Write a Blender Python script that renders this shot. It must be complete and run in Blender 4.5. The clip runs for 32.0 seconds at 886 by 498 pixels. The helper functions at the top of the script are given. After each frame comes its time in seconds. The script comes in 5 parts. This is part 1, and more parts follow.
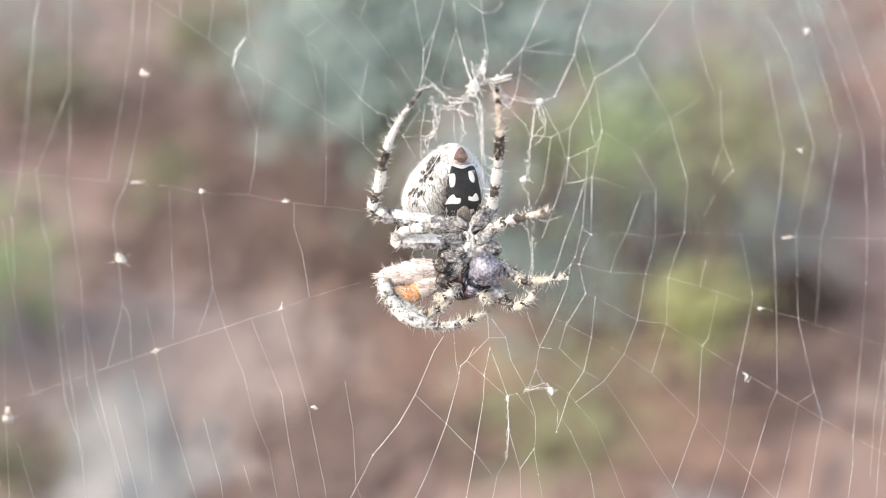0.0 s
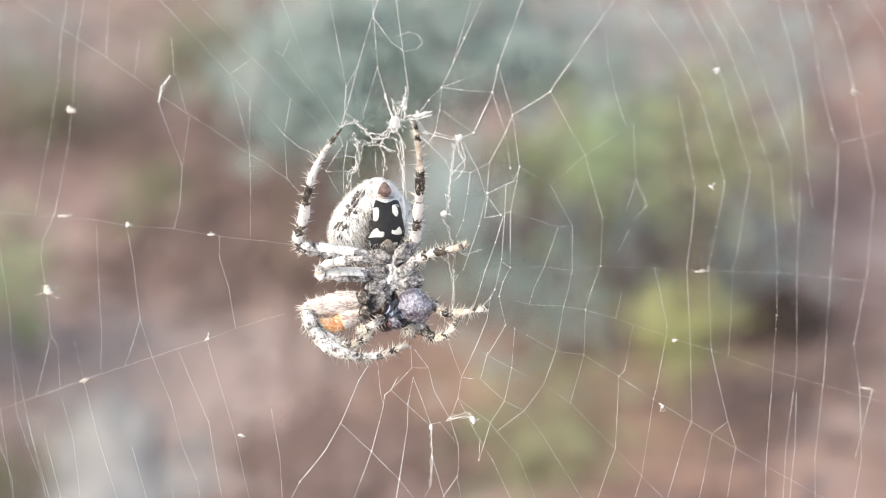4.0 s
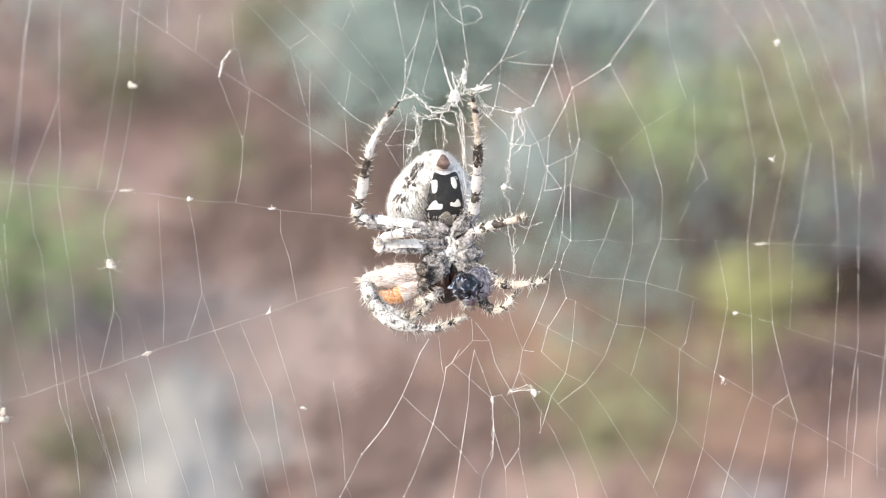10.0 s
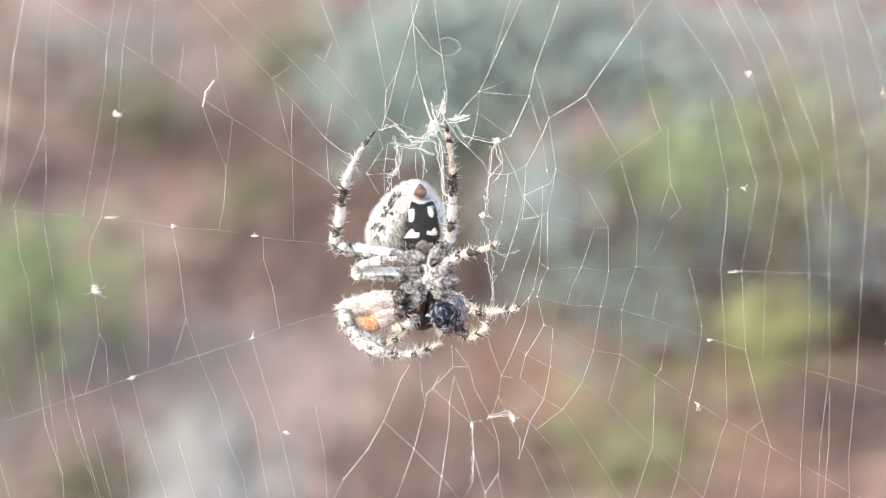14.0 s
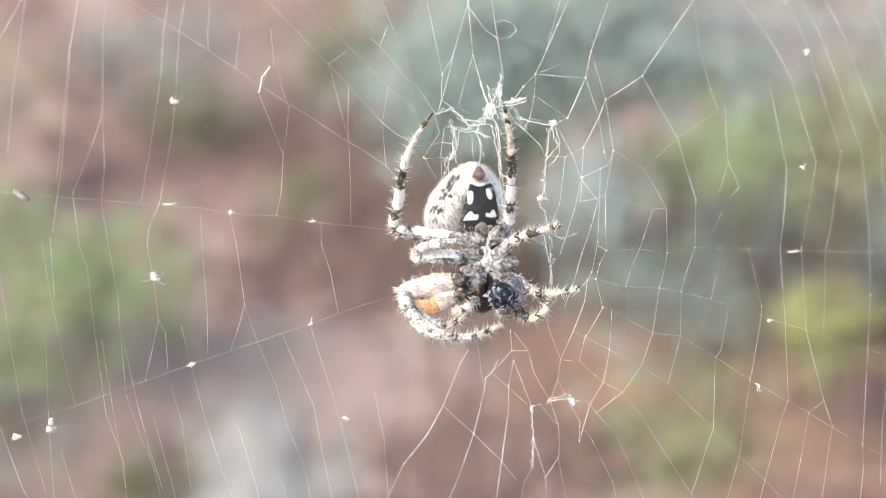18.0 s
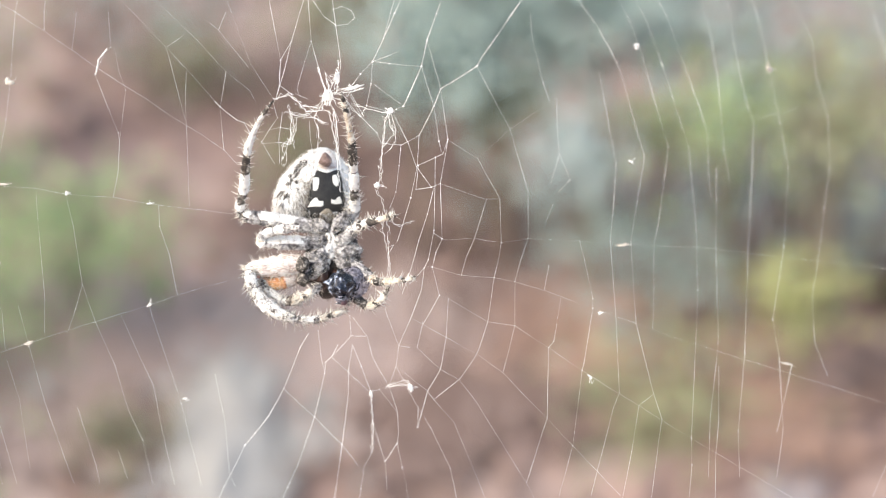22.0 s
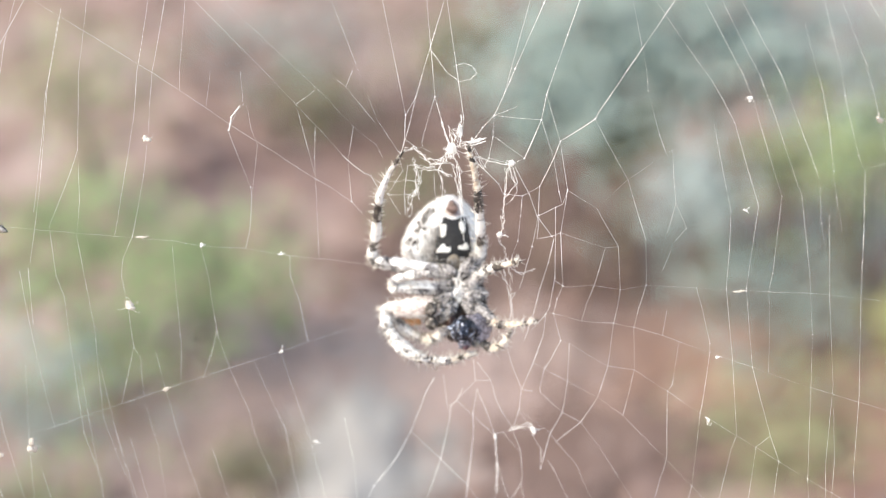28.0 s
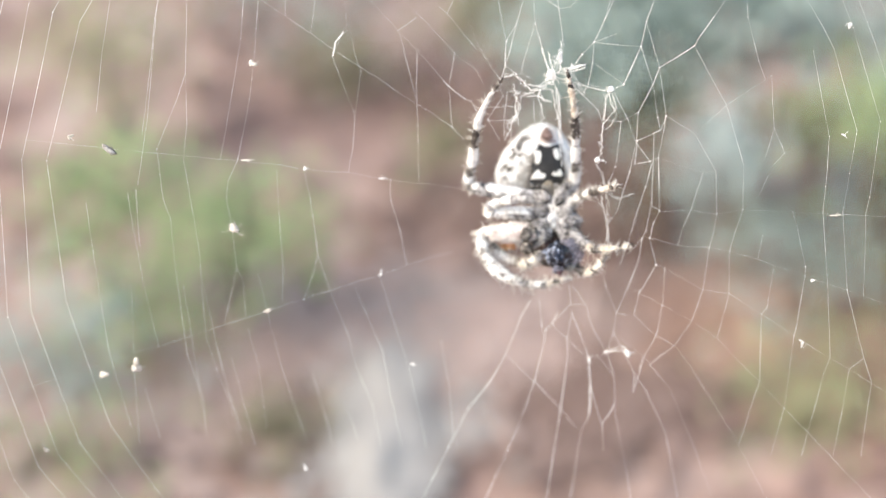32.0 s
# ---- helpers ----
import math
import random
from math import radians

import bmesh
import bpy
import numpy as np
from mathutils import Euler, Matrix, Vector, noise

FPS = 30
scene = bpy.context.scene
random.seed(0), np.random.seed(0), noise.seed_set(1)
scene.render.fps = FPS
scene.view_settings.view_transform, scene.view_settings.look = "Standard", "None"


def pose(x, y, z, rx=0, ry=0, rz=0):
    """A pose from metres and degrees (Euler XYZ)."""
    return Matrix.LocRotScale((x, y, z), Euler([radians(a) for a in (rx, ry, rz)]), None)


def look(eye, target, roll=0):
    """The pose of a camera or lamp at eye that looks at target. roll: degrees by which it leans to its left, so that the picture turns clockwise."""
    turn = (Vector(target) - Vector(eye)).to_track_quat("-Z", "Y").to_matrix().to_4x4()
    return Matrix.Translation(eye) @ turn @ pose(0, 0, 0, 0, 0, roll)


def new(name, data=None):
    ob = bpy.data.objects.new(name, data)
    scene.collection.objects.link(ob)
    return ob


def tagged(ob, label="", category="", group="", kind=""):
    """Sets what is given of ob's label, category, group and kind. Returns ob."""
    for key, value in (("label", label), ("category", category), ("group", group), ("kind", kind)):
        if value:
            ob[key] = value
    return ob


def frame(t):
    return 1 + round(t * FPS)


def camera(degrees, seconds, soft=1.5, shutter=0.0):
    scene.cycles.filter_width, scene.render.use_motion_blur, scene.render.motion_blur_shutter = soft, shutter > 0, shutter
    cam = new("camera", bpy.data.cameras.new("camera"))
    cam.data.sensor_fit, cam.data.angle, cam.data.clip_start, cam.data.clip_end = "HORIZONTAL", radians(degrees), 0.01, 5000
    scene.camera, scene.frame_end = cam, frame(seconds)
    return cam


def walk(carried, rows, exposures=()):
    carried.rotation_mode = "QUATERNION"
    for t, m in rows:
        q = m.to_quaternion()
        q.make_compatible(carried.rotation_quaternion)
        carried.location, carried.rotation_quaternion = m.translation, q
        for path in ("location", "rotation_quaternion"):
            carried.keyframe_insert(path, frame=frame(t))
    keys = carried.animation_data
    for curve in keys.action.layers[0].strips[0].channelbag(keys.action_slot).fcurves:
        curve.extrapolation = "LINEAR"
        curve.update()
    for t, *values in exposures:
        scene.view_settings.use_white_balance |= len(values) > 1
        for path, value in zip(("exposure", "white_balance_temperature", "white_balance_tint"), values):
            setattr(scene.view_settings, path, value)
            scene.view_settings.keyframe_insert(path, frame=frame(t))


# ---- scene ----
# The place: an orb web above garden soil, its spider on the far side, a fly in its jaws.
MM = 0.001
cam = camera(22.0, 32.0, soft=0.95)
cam.data.dof.use_dof = True
cam.data.dof.focus_distance = 0.2635
cam.data.dof.aperture_fstop = 17.5
PATH = [
    (0, -0.43, -220.12, 542.78, 60.834, -0.060, -0.095),
    (0.5, -0.88, -218.77, 543.27, 60.699, -0.470, -0.653),
    (1, -0.43, -218.37, 543.71, 60.588, -0.427, -0.423),
    (1.5, 0.30, -219.18, 544.94, 60.592, -0.349, -0.566),
    (2, 2.28, -220.25, 546.21, 60.832, -0.316, -0.424),
    (2.5, 4.36, -221.05, 546.76, 60.749, -0.393, -0.177),
    (3, 5.73, -221.51, 546.65, 60.825, -0.249, 0.287),
    (3.5, 7.32, -222.63, 546.97, 61.032, -0.094, 0.020),
    (5.5, 11.46, -227.44, 549.47, 61.277, 0.273, 0.965),
    (6, 10.53, -226.79, 549.98, 61.197, 0.693, 1.365),
    (6.5, 9.73, -225.39, 550.05, 60.944, 0.514, 0.781),
    (7, 10.95, -227.46, 550.72, 61.013, 0.882, 1.249),
    (7.5, 11.05, -228.32, 550.35, 60.984, 1.006, 1.708),
    (8, 10.45, -227.28, 550.00, 60.822, 1.206, 1.658),
    (8.5, 10.74, -226.93, 549.84, 60.702, 0.991, 2.052),
    (9, 9.94, -225.59, 548.67, 60.464, 0.940, 1.686),
    (9.5, 10.11, -225.25, 548.20, 60.459, 0.808, 1.657),
    (10, 10.94, -224.11, 548.37, 60.340, 0.976, 1.722),
    (10.5, 12.46, -224.73, 549.00, 60.425, 0.734, 1.698),
    (11, 13.78, -223.51, 549.29, 60.422, 0.637, 1.839),
    (11.5, 15.02, -223.35, 549.46, 60.312, 0.439, 2.164),
    (12, 16.44, -224.34, 550.14, 60.274, 0.671, 2.292),
    (12.5, 16.31, -224.87, 550.12, 60.254, 0.913, 2.268),
    (13, 15.76, -225.87, 549.31, 60.620, 1.166, 2.413),
    (13.5, 16.02, -227.07, 549.44, 61.049, 1.159, 2.417),
    (15.5, 18.93, -232.46, 548.13, 61.767, 1.120, 2.438),
    (16, 19.25, -230.89, 548.52, 61.430, 1.448, 2.884),
    (16.5, 19.17, -230.30, 548.59, 61.515, 1.547, 2.994),
    (17, 18.52, -230.93, 548.45, 61.452, 2.094, 3.111),
    (17.5, 17.08, -229.83, 547.44, 61.438, 2.466, 3.314),
    (18, 15.75, -229.38, 547.32, 61.423, 2.318, 3.225),
    (18.5, 15.18, -230.46, 548.72, 61.685, 1.859, 2.899),
    (19, 16.55, -231.18, 549.95, 61.453, 1.704, 3.653),
    (19.5, 18.29, -229.97, 549.33, 60.989, 1.550, 3.382),
    (20, 21.40, -228.60, 547.99, 60.755, 1.693, 3.571),
    (20.5, 26.39, -229.59, 548.50, 60.722, 1.389, 4.322),
    (21, 30.44, -227.04, 548.58, 60.841, 1.859, 4.160),
    (21.5, 34.86, -225.56, 549.42, 60.500, 1.771, 4.272),
    (22, 38.69, -226.25, 550.55, 60.200, 1.685, 4.604),
    (22.5, 40.18, -226.46, 550.95, 60.795, 1.667, 4.446),
    (23, 39.07, -226.21, 550.30, 60.595, 3.527, 5.626),
    (23.5, 38.11, -225.19, 549.44, 60.272, 2.622, 5.553),
    (24, 37.56, -225.22, 550.37, 60.700, 2.671, 5.263),
    (24.5, 37.11, -224.88, 550.45, 60.806, 2.995, 6.209),
    (25, 36.14, -227.25, 550.91, 60.532, 3.080, 5.828),
    (25.5, 35.26, -229.95, 551.15, 61.173, 2.512, 6.349),
    (27.5, 36.89, -231.83, 555.89, 60.810, 3.095, 6.253),
    (28, 39.75, -233.02, 556.65, 61.100, 3.585, 7.092),
    (28.5, 41.93, -234.85, 557.29, 61.246, 3.196, 7.245),
    (29, 41.26, -232.90, 556.55, 60.846, 3.339, 6.882),
    (29.5, 41.63, -233.28, 557.62, 60.229, 3.117, 7.090),
    (30, 40.91, -234.29, 557.30, 60.518, 3.139, 6.807),
    (30.5, 42.02, -234.92, 559.09, 60.014, 3.157, 6.490),
    (31, 41.51, -239.43, 558.26, 60.238, 2.876, 8.753),
    (31.5, 36.02, -240.40, 555.30, 60.512, 3.315, 7.274),
    (32, 29.14, -241.44, 554.94, 60.360, 3.386, 7.324),
]
EXPOSURES = [(0.0, 1.18, 7600, 10.0), (13.0, 1.27, 7600, 9.7), (22.0, 1.34, 7600, 9.5), (32.0, 1.41, 7600, 9.5)]
walk(cam, [(t, pose(x * MM, y * MM, z * MM, rx, ry, rz)) for t, x, y, z, rx, ry, rz in PATH], EXPOSURES)

# ---- light ----
SUN = Vector((-0.62, -0.42, 0.80)).normalized()
world = bpy.data.worlds.new("sky")
scene.world = world
world.use_nodes = True
wn = world.node_tree
sky = wn.nodes.new("ShaderNodeTexSky")
sky.sky_type, sky.sun_disc = "NISHITA", False
sky.sun_elevation = math.asin(SUN.z)
sky.sun_rotation = math.atan2(SUN.x, SUN.y)
wn.links.new(sky.outputs[0], wn.nodes["Background"].inputs[0])
wn.nodes["Background"].inputs[1].default_value = 0.12
sun = new("sun", bpy.data.lights.new("sun", "SUN"))
sun.data.energy, sun.data.angle, sun.data.color = 1.75, radians(46), (1.0, 0.95, 0.88)
sun.matrix_world = look(SUN * 3, (0, 0, 0))


# ---- materials ----
def mat(name, colours, scale=40.0, rough=0.6, bump=0.0, metal=0.0, detail=5.0, fine=8.0, coat=0.0, transmit=0.0, sss=0.0, stops=None, stretch=None):
    """A surface whose colour runs through the given ones by coarse and fine noise, with relief of its own."""
    m = bpy.data.materials.new(name)
    m.use_nodes = True
    nt, bsdf = m.node_tree, m.node_tree.nodes["Principled BSDF"]
    coord = nt.nodes.new("ShaderNodeTexCoord")
    big, small = nt.nodes.new("ShaderNodeTexNoise"), nt.nodes.new("ShaderNodeTexNoise")
    for n, s in ((big, scale), (small, scale * fine)):
        n.inputs["Scale"].default_value, n.inputs["Detail"].default_value = s, detail
        if stretch:
            warp = nt.nodes.new("ShaderNodeMapping")
            warp.inputs["Scale"].default_value = stretch
            nt.links.new(coord.outputs["Object"], warp.inputs["Vector"])
            nt.links.new(warp.outputs[0], n.inputs["Vector"])
        else:
            nt.links.new(coord.outputs["Object"], n.inputs["Vector"])
    mix = nt.nodes.new("ShaderNodeMath")
    mix.operation = "MULTIPLY_ADD"
    mix.inputs[1].default_value = 0.45
    nt.links.new(small.outputs[0], mix.inputs[0])
    half = nt.nodes.new("ShaderNodeMath")
    half.operation, half.inputs[1].default_value = "MULTIPLY", 0.55
    nt.links.new(big.outputs[0], half.inputs[0])
    nt.links.new(half.outputs[0], mix.inputs[2])
    ramp = nt.nodes.new("ShaderNodeValToRGB")
    place = stops or [0.36 + 0.28 * k / max(1, len(colours) - 1) for k in range(len(colours))]
    while len(ramp.color_ramp.elements) < len(colours):
        ramp.color_ramp.elements.new(0.5)
    for e, p, c in zip(ramp.color_ramp.elements, place, colours):
        e.position, e.color = p, (*c, 1)
    nt.links.new(mix.outputs[0], ramp.inputs[0])
    nt.links.new(ramp.outputs[0], bsdf.inputs["Base Color"])
    bsdf.inputs["Roughness"].default_value = rough
    bsdf.inputs["Metallic"].default_value = metal
    bsdf.inputs["Coat Weight"].default_value = coat
    bsdf.inputs["Transmission Weight"].default_value = transmit
    if sss:
        bsdf.inputs["Subsurface Weight"].default_value = sss
        bsdf.inputs["Subsurface Radius"].default_value = (0.0012, 0.0006, 0.0004)
        bsdf.inputs["Subsurface Scale"].default_value = 1.0
    if bump:
        b = nt.nodes.new("ShaderNodeBump")
        b.inputs["Strength"].default_value, b.inputs["Distance"].default_value = 1.0, bump
        nt.links.new(small.outputs[0], b.inputs["Height"])
        nt.links.new(b.outputs[0], bsdf.inputs["Normal"])
    return m


SOIL = mat("soil", [(0.18, 0.12, 0.108), (0.28, 0.19, 0.168), (0.35, 0.25, 0.22), (0.42, 0.33, 0.30)], 7.0, 0.95, 0.002, fine=3.5, detail=1.0, stops=[0.36, 0.46, 0.54, 0.64])
CHIP = mat("bark_chip", [(0.22, 0.15, 0.132), (0.30, 0.205, 0.18), (0.37, 0.27, 0.24)], 9.0, 0.9, 0.002, fine=12)
# a darker brown than the other chips
DARK_LITTER = mat("dark_litter", [(0.15, 0.10, 0.088), (0.22, 0.155, 0.135)], 20.0, 0.9, 0.001)
RUST = mat("rusty_leaf", [(0.27, 0.165, 0.13), (0.385, 0.26, 0.21)], 20.0, 0.8, 0.001)
DRY = mat("dry_pale_leaf", [(0.34, 0.255, 0.232), (0.44, 0.345, 0.32)], 20.0, 0.8, 0.001)
STONE = mat("pale_stone", [(0.26, 0.25, 0.242), (0.33, 0.32, 0.31), (0.39, 0.38, 0.37)], 22.0, 0.85, 0.002)
LILAC = mat("lilac_stone", [(0.22, 0.19, 0.195), (0.33, 0.295, 0.305)], 22.0, 0.85, 0.002)
# near-black brown that stands in for deep shade between plants
GAP = mat("gap_shade", [(0.03, 0.022, 0.018), (0.075, 0.052, 0.04)], 30.0, 0.95, 0.003)


def leaf_mat(name, dark, light, gloss=0.5):
    return mat(name, [dark, [(a + b) / 2 for a, b in zip(dark, light)], light], 30.0, gloss, 0.0006, fine=5)


TEAL = leaf_mat("blue_green_leaf", (0.22, 0.29, 0.26), (0.40, 0.50, 0.47))
PALE = leaf_mat("grey_blue_leaf", (0.27, 0.335, 0.325), (0.44, 0.52, 0.51))
GREEN = leaf_mat("green_leaf", (0.18, 0.26, 0.12), (0.335, 0.425, 0.22))
LIME = leaf_mat("yellow_green_leaf", (0.22, 0.24, 0.13), (0.36, 0.375, 0.215))
YELLOW = leaf_mat("yellow_leaf", (0.24, 0.25, 0.10), (0.40, 0.41, 0.185))
OLIVE = leaf_mat("olive_leaf", (0.13, 0.13, 0.075), (0.27, 0.27, 0.16))
STEM = mat("stem", [(0.20, 0.16, 0.11), (0.32, 0.26, 0.19)], 60.0, 0.8)
SILK = mat("silk", [(0.80, 0.80, 0.80), (0.9, 0.9, 0.9)], 900.0, 0.3)
TUFT = mat("silk_tuft", [(0.82, 0.82, 0.80), (0.93, 0.92, 0.90)], 1500.0, 0.55)
FLECK = mat("plant_fleck", [(0.45, 0.40, 0.34), (0.80, 0.76, 0.70)], 900.0, 0.7)
SEED = mat("grey_seed", [(0.10, 0.09, 0.08), (0.62, 0.60, 0.56)], 500.0, 0.7, stops=[0.42, 0.56])
WHITE = mat("white_hair", [(0.24, 0.21, 0.19), (0.62, 0.58, 0.54), (0.86, 0.845, 0.82), (0.93, 0.92, 0.90)], 620.0, 0.75, 0.00025, fine=3.5, stops=[0.34, 0.41, 0.47, 0.56])
FUR = mat("abdomen_fur", [(0.18, 0.16, 0.145), (0.55, 0.52, 0.49), (0.84, 0.83, 0.81), (0.93, 0.925, 0.91)], 420.0, 0.8, 0.0003, fine=5, stops=[0.345, 0.415, 0.47, 0.55], stretch=(2.2, 2.2, 0.4))
PEPPER = mat("salt_and_pepper_hair", [(0.06, 0.05, 0.045), (0.34, 0.31, 0.29), (0.86, 0.845, 0.82), (0.93, 0.92, 0.90)], 1100.0, 0.75, 0.0003, fine=2.5, stops=[0.38, 0.44, 0.49, 0.57])
CREAM = mat("cream_band", [(0.52, 0.41, 0.31), (0.77, 0.68, 0.57), (0.90, 0.85, 0.77)], 800.0, 0.7, 0.0001, fine=4, stops=[0.40, 0.50, 0.60])
TAN = mat("tan_hair", [(0.20, 0.16, 0.13), (0.52, 0.45, 0.38), (0.80, 0.75, 0.68)], 900.0, 0.7)
SPINE = mat("spine", [(0.70, 0.65, 0.58), (0.90, 0.87, 0.82)], 600.0, 0.5)
UMBER = mat("umber_hair", [(0.035, 0.028, 0.024), (0.16, 0.13, 0.11)], 700.0, 0.7)
COXA = mat("grey_cuticle", [(0.06, 0.055, 0.056), (0.20, 0.19, 0.195), (0.36, 0.345, 0.35), (0.66, 0.64, 0.64)], 700.0, 0.6, 0.0003, fine=4, stops=[0.39, 0.455, 0.52, 0.60])
BLACK = mat("dark_band", [(0.02, 0.016, 0.015), (0.09, 0.075, 0.065), (0.42, 0.38, 0.34)], 1300.0, 0.6, 0.0001, fine=4, stops=[0.42, 0.53, 0.62])
GREY = mat("grey_fur", [(0.025, 0.022, 0.024), (0.17, 0.16, 0.165), (0.44, 0.425, 0.425), (0.82, 0.80, 0.795)], 650.0, 0.7, 0.0004, fine=4, stops=[0.38, 0.455, 0.535, 0.615])
# near black, so that spaces between the hips look shaded
SHADE = mat("shaded_shield", [(0.012, 0.010, 0.010), (0.05, 0.042, 0.038), (0.16, 0.13, 0.11)], 800.0, 0.7, 0.0002, stops=[0.40, 0.52, 0.64])
AMBER = mat("amber_cuticle", [(0.55, 0.22, 0.08), (0.78, 0.44, 0.24), (0.86, 0.74, 0.64)], 500.0, 0.4, 0.00008, sss=0.5, stops=[0.40, 0.52, 0.64])
PINK = mat("pink_cuticle", [(0.42, 0.30, 0.26), (0.72, 0.61, 0.56), (0.90, 0.86, 0.83)], 500.0, 0.5, 0.0001, stops=[0.40, 0.49, 0.58], stretch=(0.3, 1.4, 1.8))
VELVET = mat("black_velvet", [(0.008, 0.008, 0.009), (0.035, 0.032, 0.03)], 1200.0, 0.5, 0.0001)
SPOT = mat("ivory_spot", [(0.86, 0.83, 0.76), (0.93, 0.91, 0.86)], 1500.0, 0.5)
BROWN = mat("brown_cone", [(0.06, 0.035, 0.03), (0.22, 0.14, 0.12), (0.42, 0.31, 0.28)], 900.0, 0.5, 0.0001)
PLATE = mat("belly_plate", [(0.14, 0.115, 0.085), (0.40, 0.34, 0.265), (0.66, 0.60, 0.50)], 900.0, 0.6, 0.0001, stretch=(1.5, 1.5, 0.3))
JAW = mat("jaw", [(0.010, 0.006, 0.005), (0.07, 0.03, 0.02)], 900.0, 0.35, coat=0.2)
# the pale third colour paints glints onto the dark blue shell
FLY = mat("fly_shell", [(0.008, 0.010, 0.016), (0.03, 0.04, 0.07), (0.50, 0.57, 0.70)], 450.0, 0.16, 0.0005, metal=0.6, coat=0.4, fine=4, stops=[0.43, 0.53, 0.61])
FLYGREY = mat("fly_grey", [(0.06, 0.055, 0.07), (0.22, 0.21, 0.26), (0.50, 0.49, 0.58)], 360.0, 0.2, 0.0004, metal=0.2, stops=[0.40, 0.50, 0.61], coat=0.6)
EYE = mat("fly_eye", [(0.05, 0.022, 0.03), (0.13, 0.065, 0.08)], 900.0, 0.3)


# ---- mesh helpers ----
def mesh_object(name, bm, materials, parent=None, smooth=True):
    me = bpy.data.meshes.new(name)
    bm.to_mesh(me)
    bm.free()
    for m in materials if isinstance(materials, (list, tuple)) else [materials]:
        me.materials.append(m)
    if smooth:
        me.polygons.foreach_set("use_smooth", [True] * len(me.polygons))
    ob = new(name, me)
    ob.parent = parent
    return ob


def part(name, bm, material, parent, label=""):
    ob = mesh_object(name, bm, material, parent)
    return tagged(ob, label) if label else ob


def empty(name, m=None):
    ob = new(name)
    ob.empty_display_size = 0.002
    if m is not None:
        ob.matrix_basis = m
    return ob


def smooth_path(points, steps):
    """Points (any number of coordinates) joined by a Catmull-Rom curve."""
    pts = [np.array(p, float) for p in points]
    pts = [2 * pts[0] - pts[1], *pts, 2 * pts[-1] - pts[-2]]
    out = []
    for a, b, c, d in zip(pts, pts[1:], pts[2:], pts[3:]):
        for k in range(steps):
            s = k / steps
            out.append(0.5 * (2 * b + (c - a) * s + (2 * a - 5 * b + 4 * c - d) * s * s + (3 * b - a - 3 * c + d) * s**3))
    return out + [pts[-2]]


def tube(bm, path, sides=8, slot=None, under=None):
    """A round tube along rows of (x, y, z, radius), in mm, with closed ends. slot(k, j): the material slot of face j of ring k; under: that of its lower side."""
    rings, side = [], Vector((0.31, 0.83, 0.47))
    for k, p in enumerate(path):
        a, b = path[max(0, k - 1)], path[min(len(path) - 1, k + 1)]
        ahead = Vector(b[:3]) - Vector(a[:3])
        if ahead.length < 1e-9:
            ahead = Vector((0, 0, 1))
        ahead.normalize()
        side = side - ahead * side.dot(ahead)
        if side.length < 1e-4:
            side = ahead.orthogonal()
        side.normalize()
        up = ahead.cross(side)
        rings.append([bm.verts.new((Vector(p[:3]) + (side * math.cos(t) + up * math.sin(t)) * p[3]) * MM) for t in (2 * math.pi * j / sides for j in range(sides))])
    for k, (a, b) in enumerate(zip(rings, rings[1:])):
        for j in range(sides):
            f = bm.faces.new((a[j], a[(j + 1) % sides], b[(j + 1) % sides], b[j]))
            if slot:
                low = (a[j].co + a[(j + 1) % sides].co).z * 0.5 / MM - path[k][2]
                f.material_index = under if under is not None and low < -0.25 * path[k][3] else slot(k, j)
    for ring, k in ((rings[0][::-1], 0), (rings[-1], len(rings) - 2)):
        f = bm.faces.new(ring)
        if slot:
            f.material_index = slot(k, 0)
    return bm


def blob(bm, centre, size, turn=(0, 0, 0), rough=0.0, cuts=2, seed=0.0):
    """A lumpy ellipsoid: centre and half sizes in mm, turn in degrees."""
    made = bmesh.ops.create_icosphere(bm, subdivisions=cuts, radius=1.0)["verts"]
    m = pose(0, 0, 0, *turn).to_3x3()
    for v in made:
        n = 1 + rough * noise.noise(v.co * 2.1 + Vector((seed, seed * 1.7, 3)))
        v.co = (m @ Vector((v.co.x * size[0], v.co.y * size[1], v.co.z * size[2])) * n + Vector(centre)) * MM
    return made


def spike(bm, root, way, length, radius):
    """One thin bristle, three-sided."""
    way = Vector(way).normalized()
    a = way.orthogonal().normalized()
    b = way.cross(a)
    ring = [bm.verts.new((Vector(root) + (a * math.cos(t) + b * math.sin(t)) * radius) * MM) for t in (0, 2.094, 4.189)]
    tip = bm.verts.new((Vector(root) + way * length) * MM)
    for j in range(3):
        bm.faces.new((ring[j], ring[(j + 1) % 3], tip))


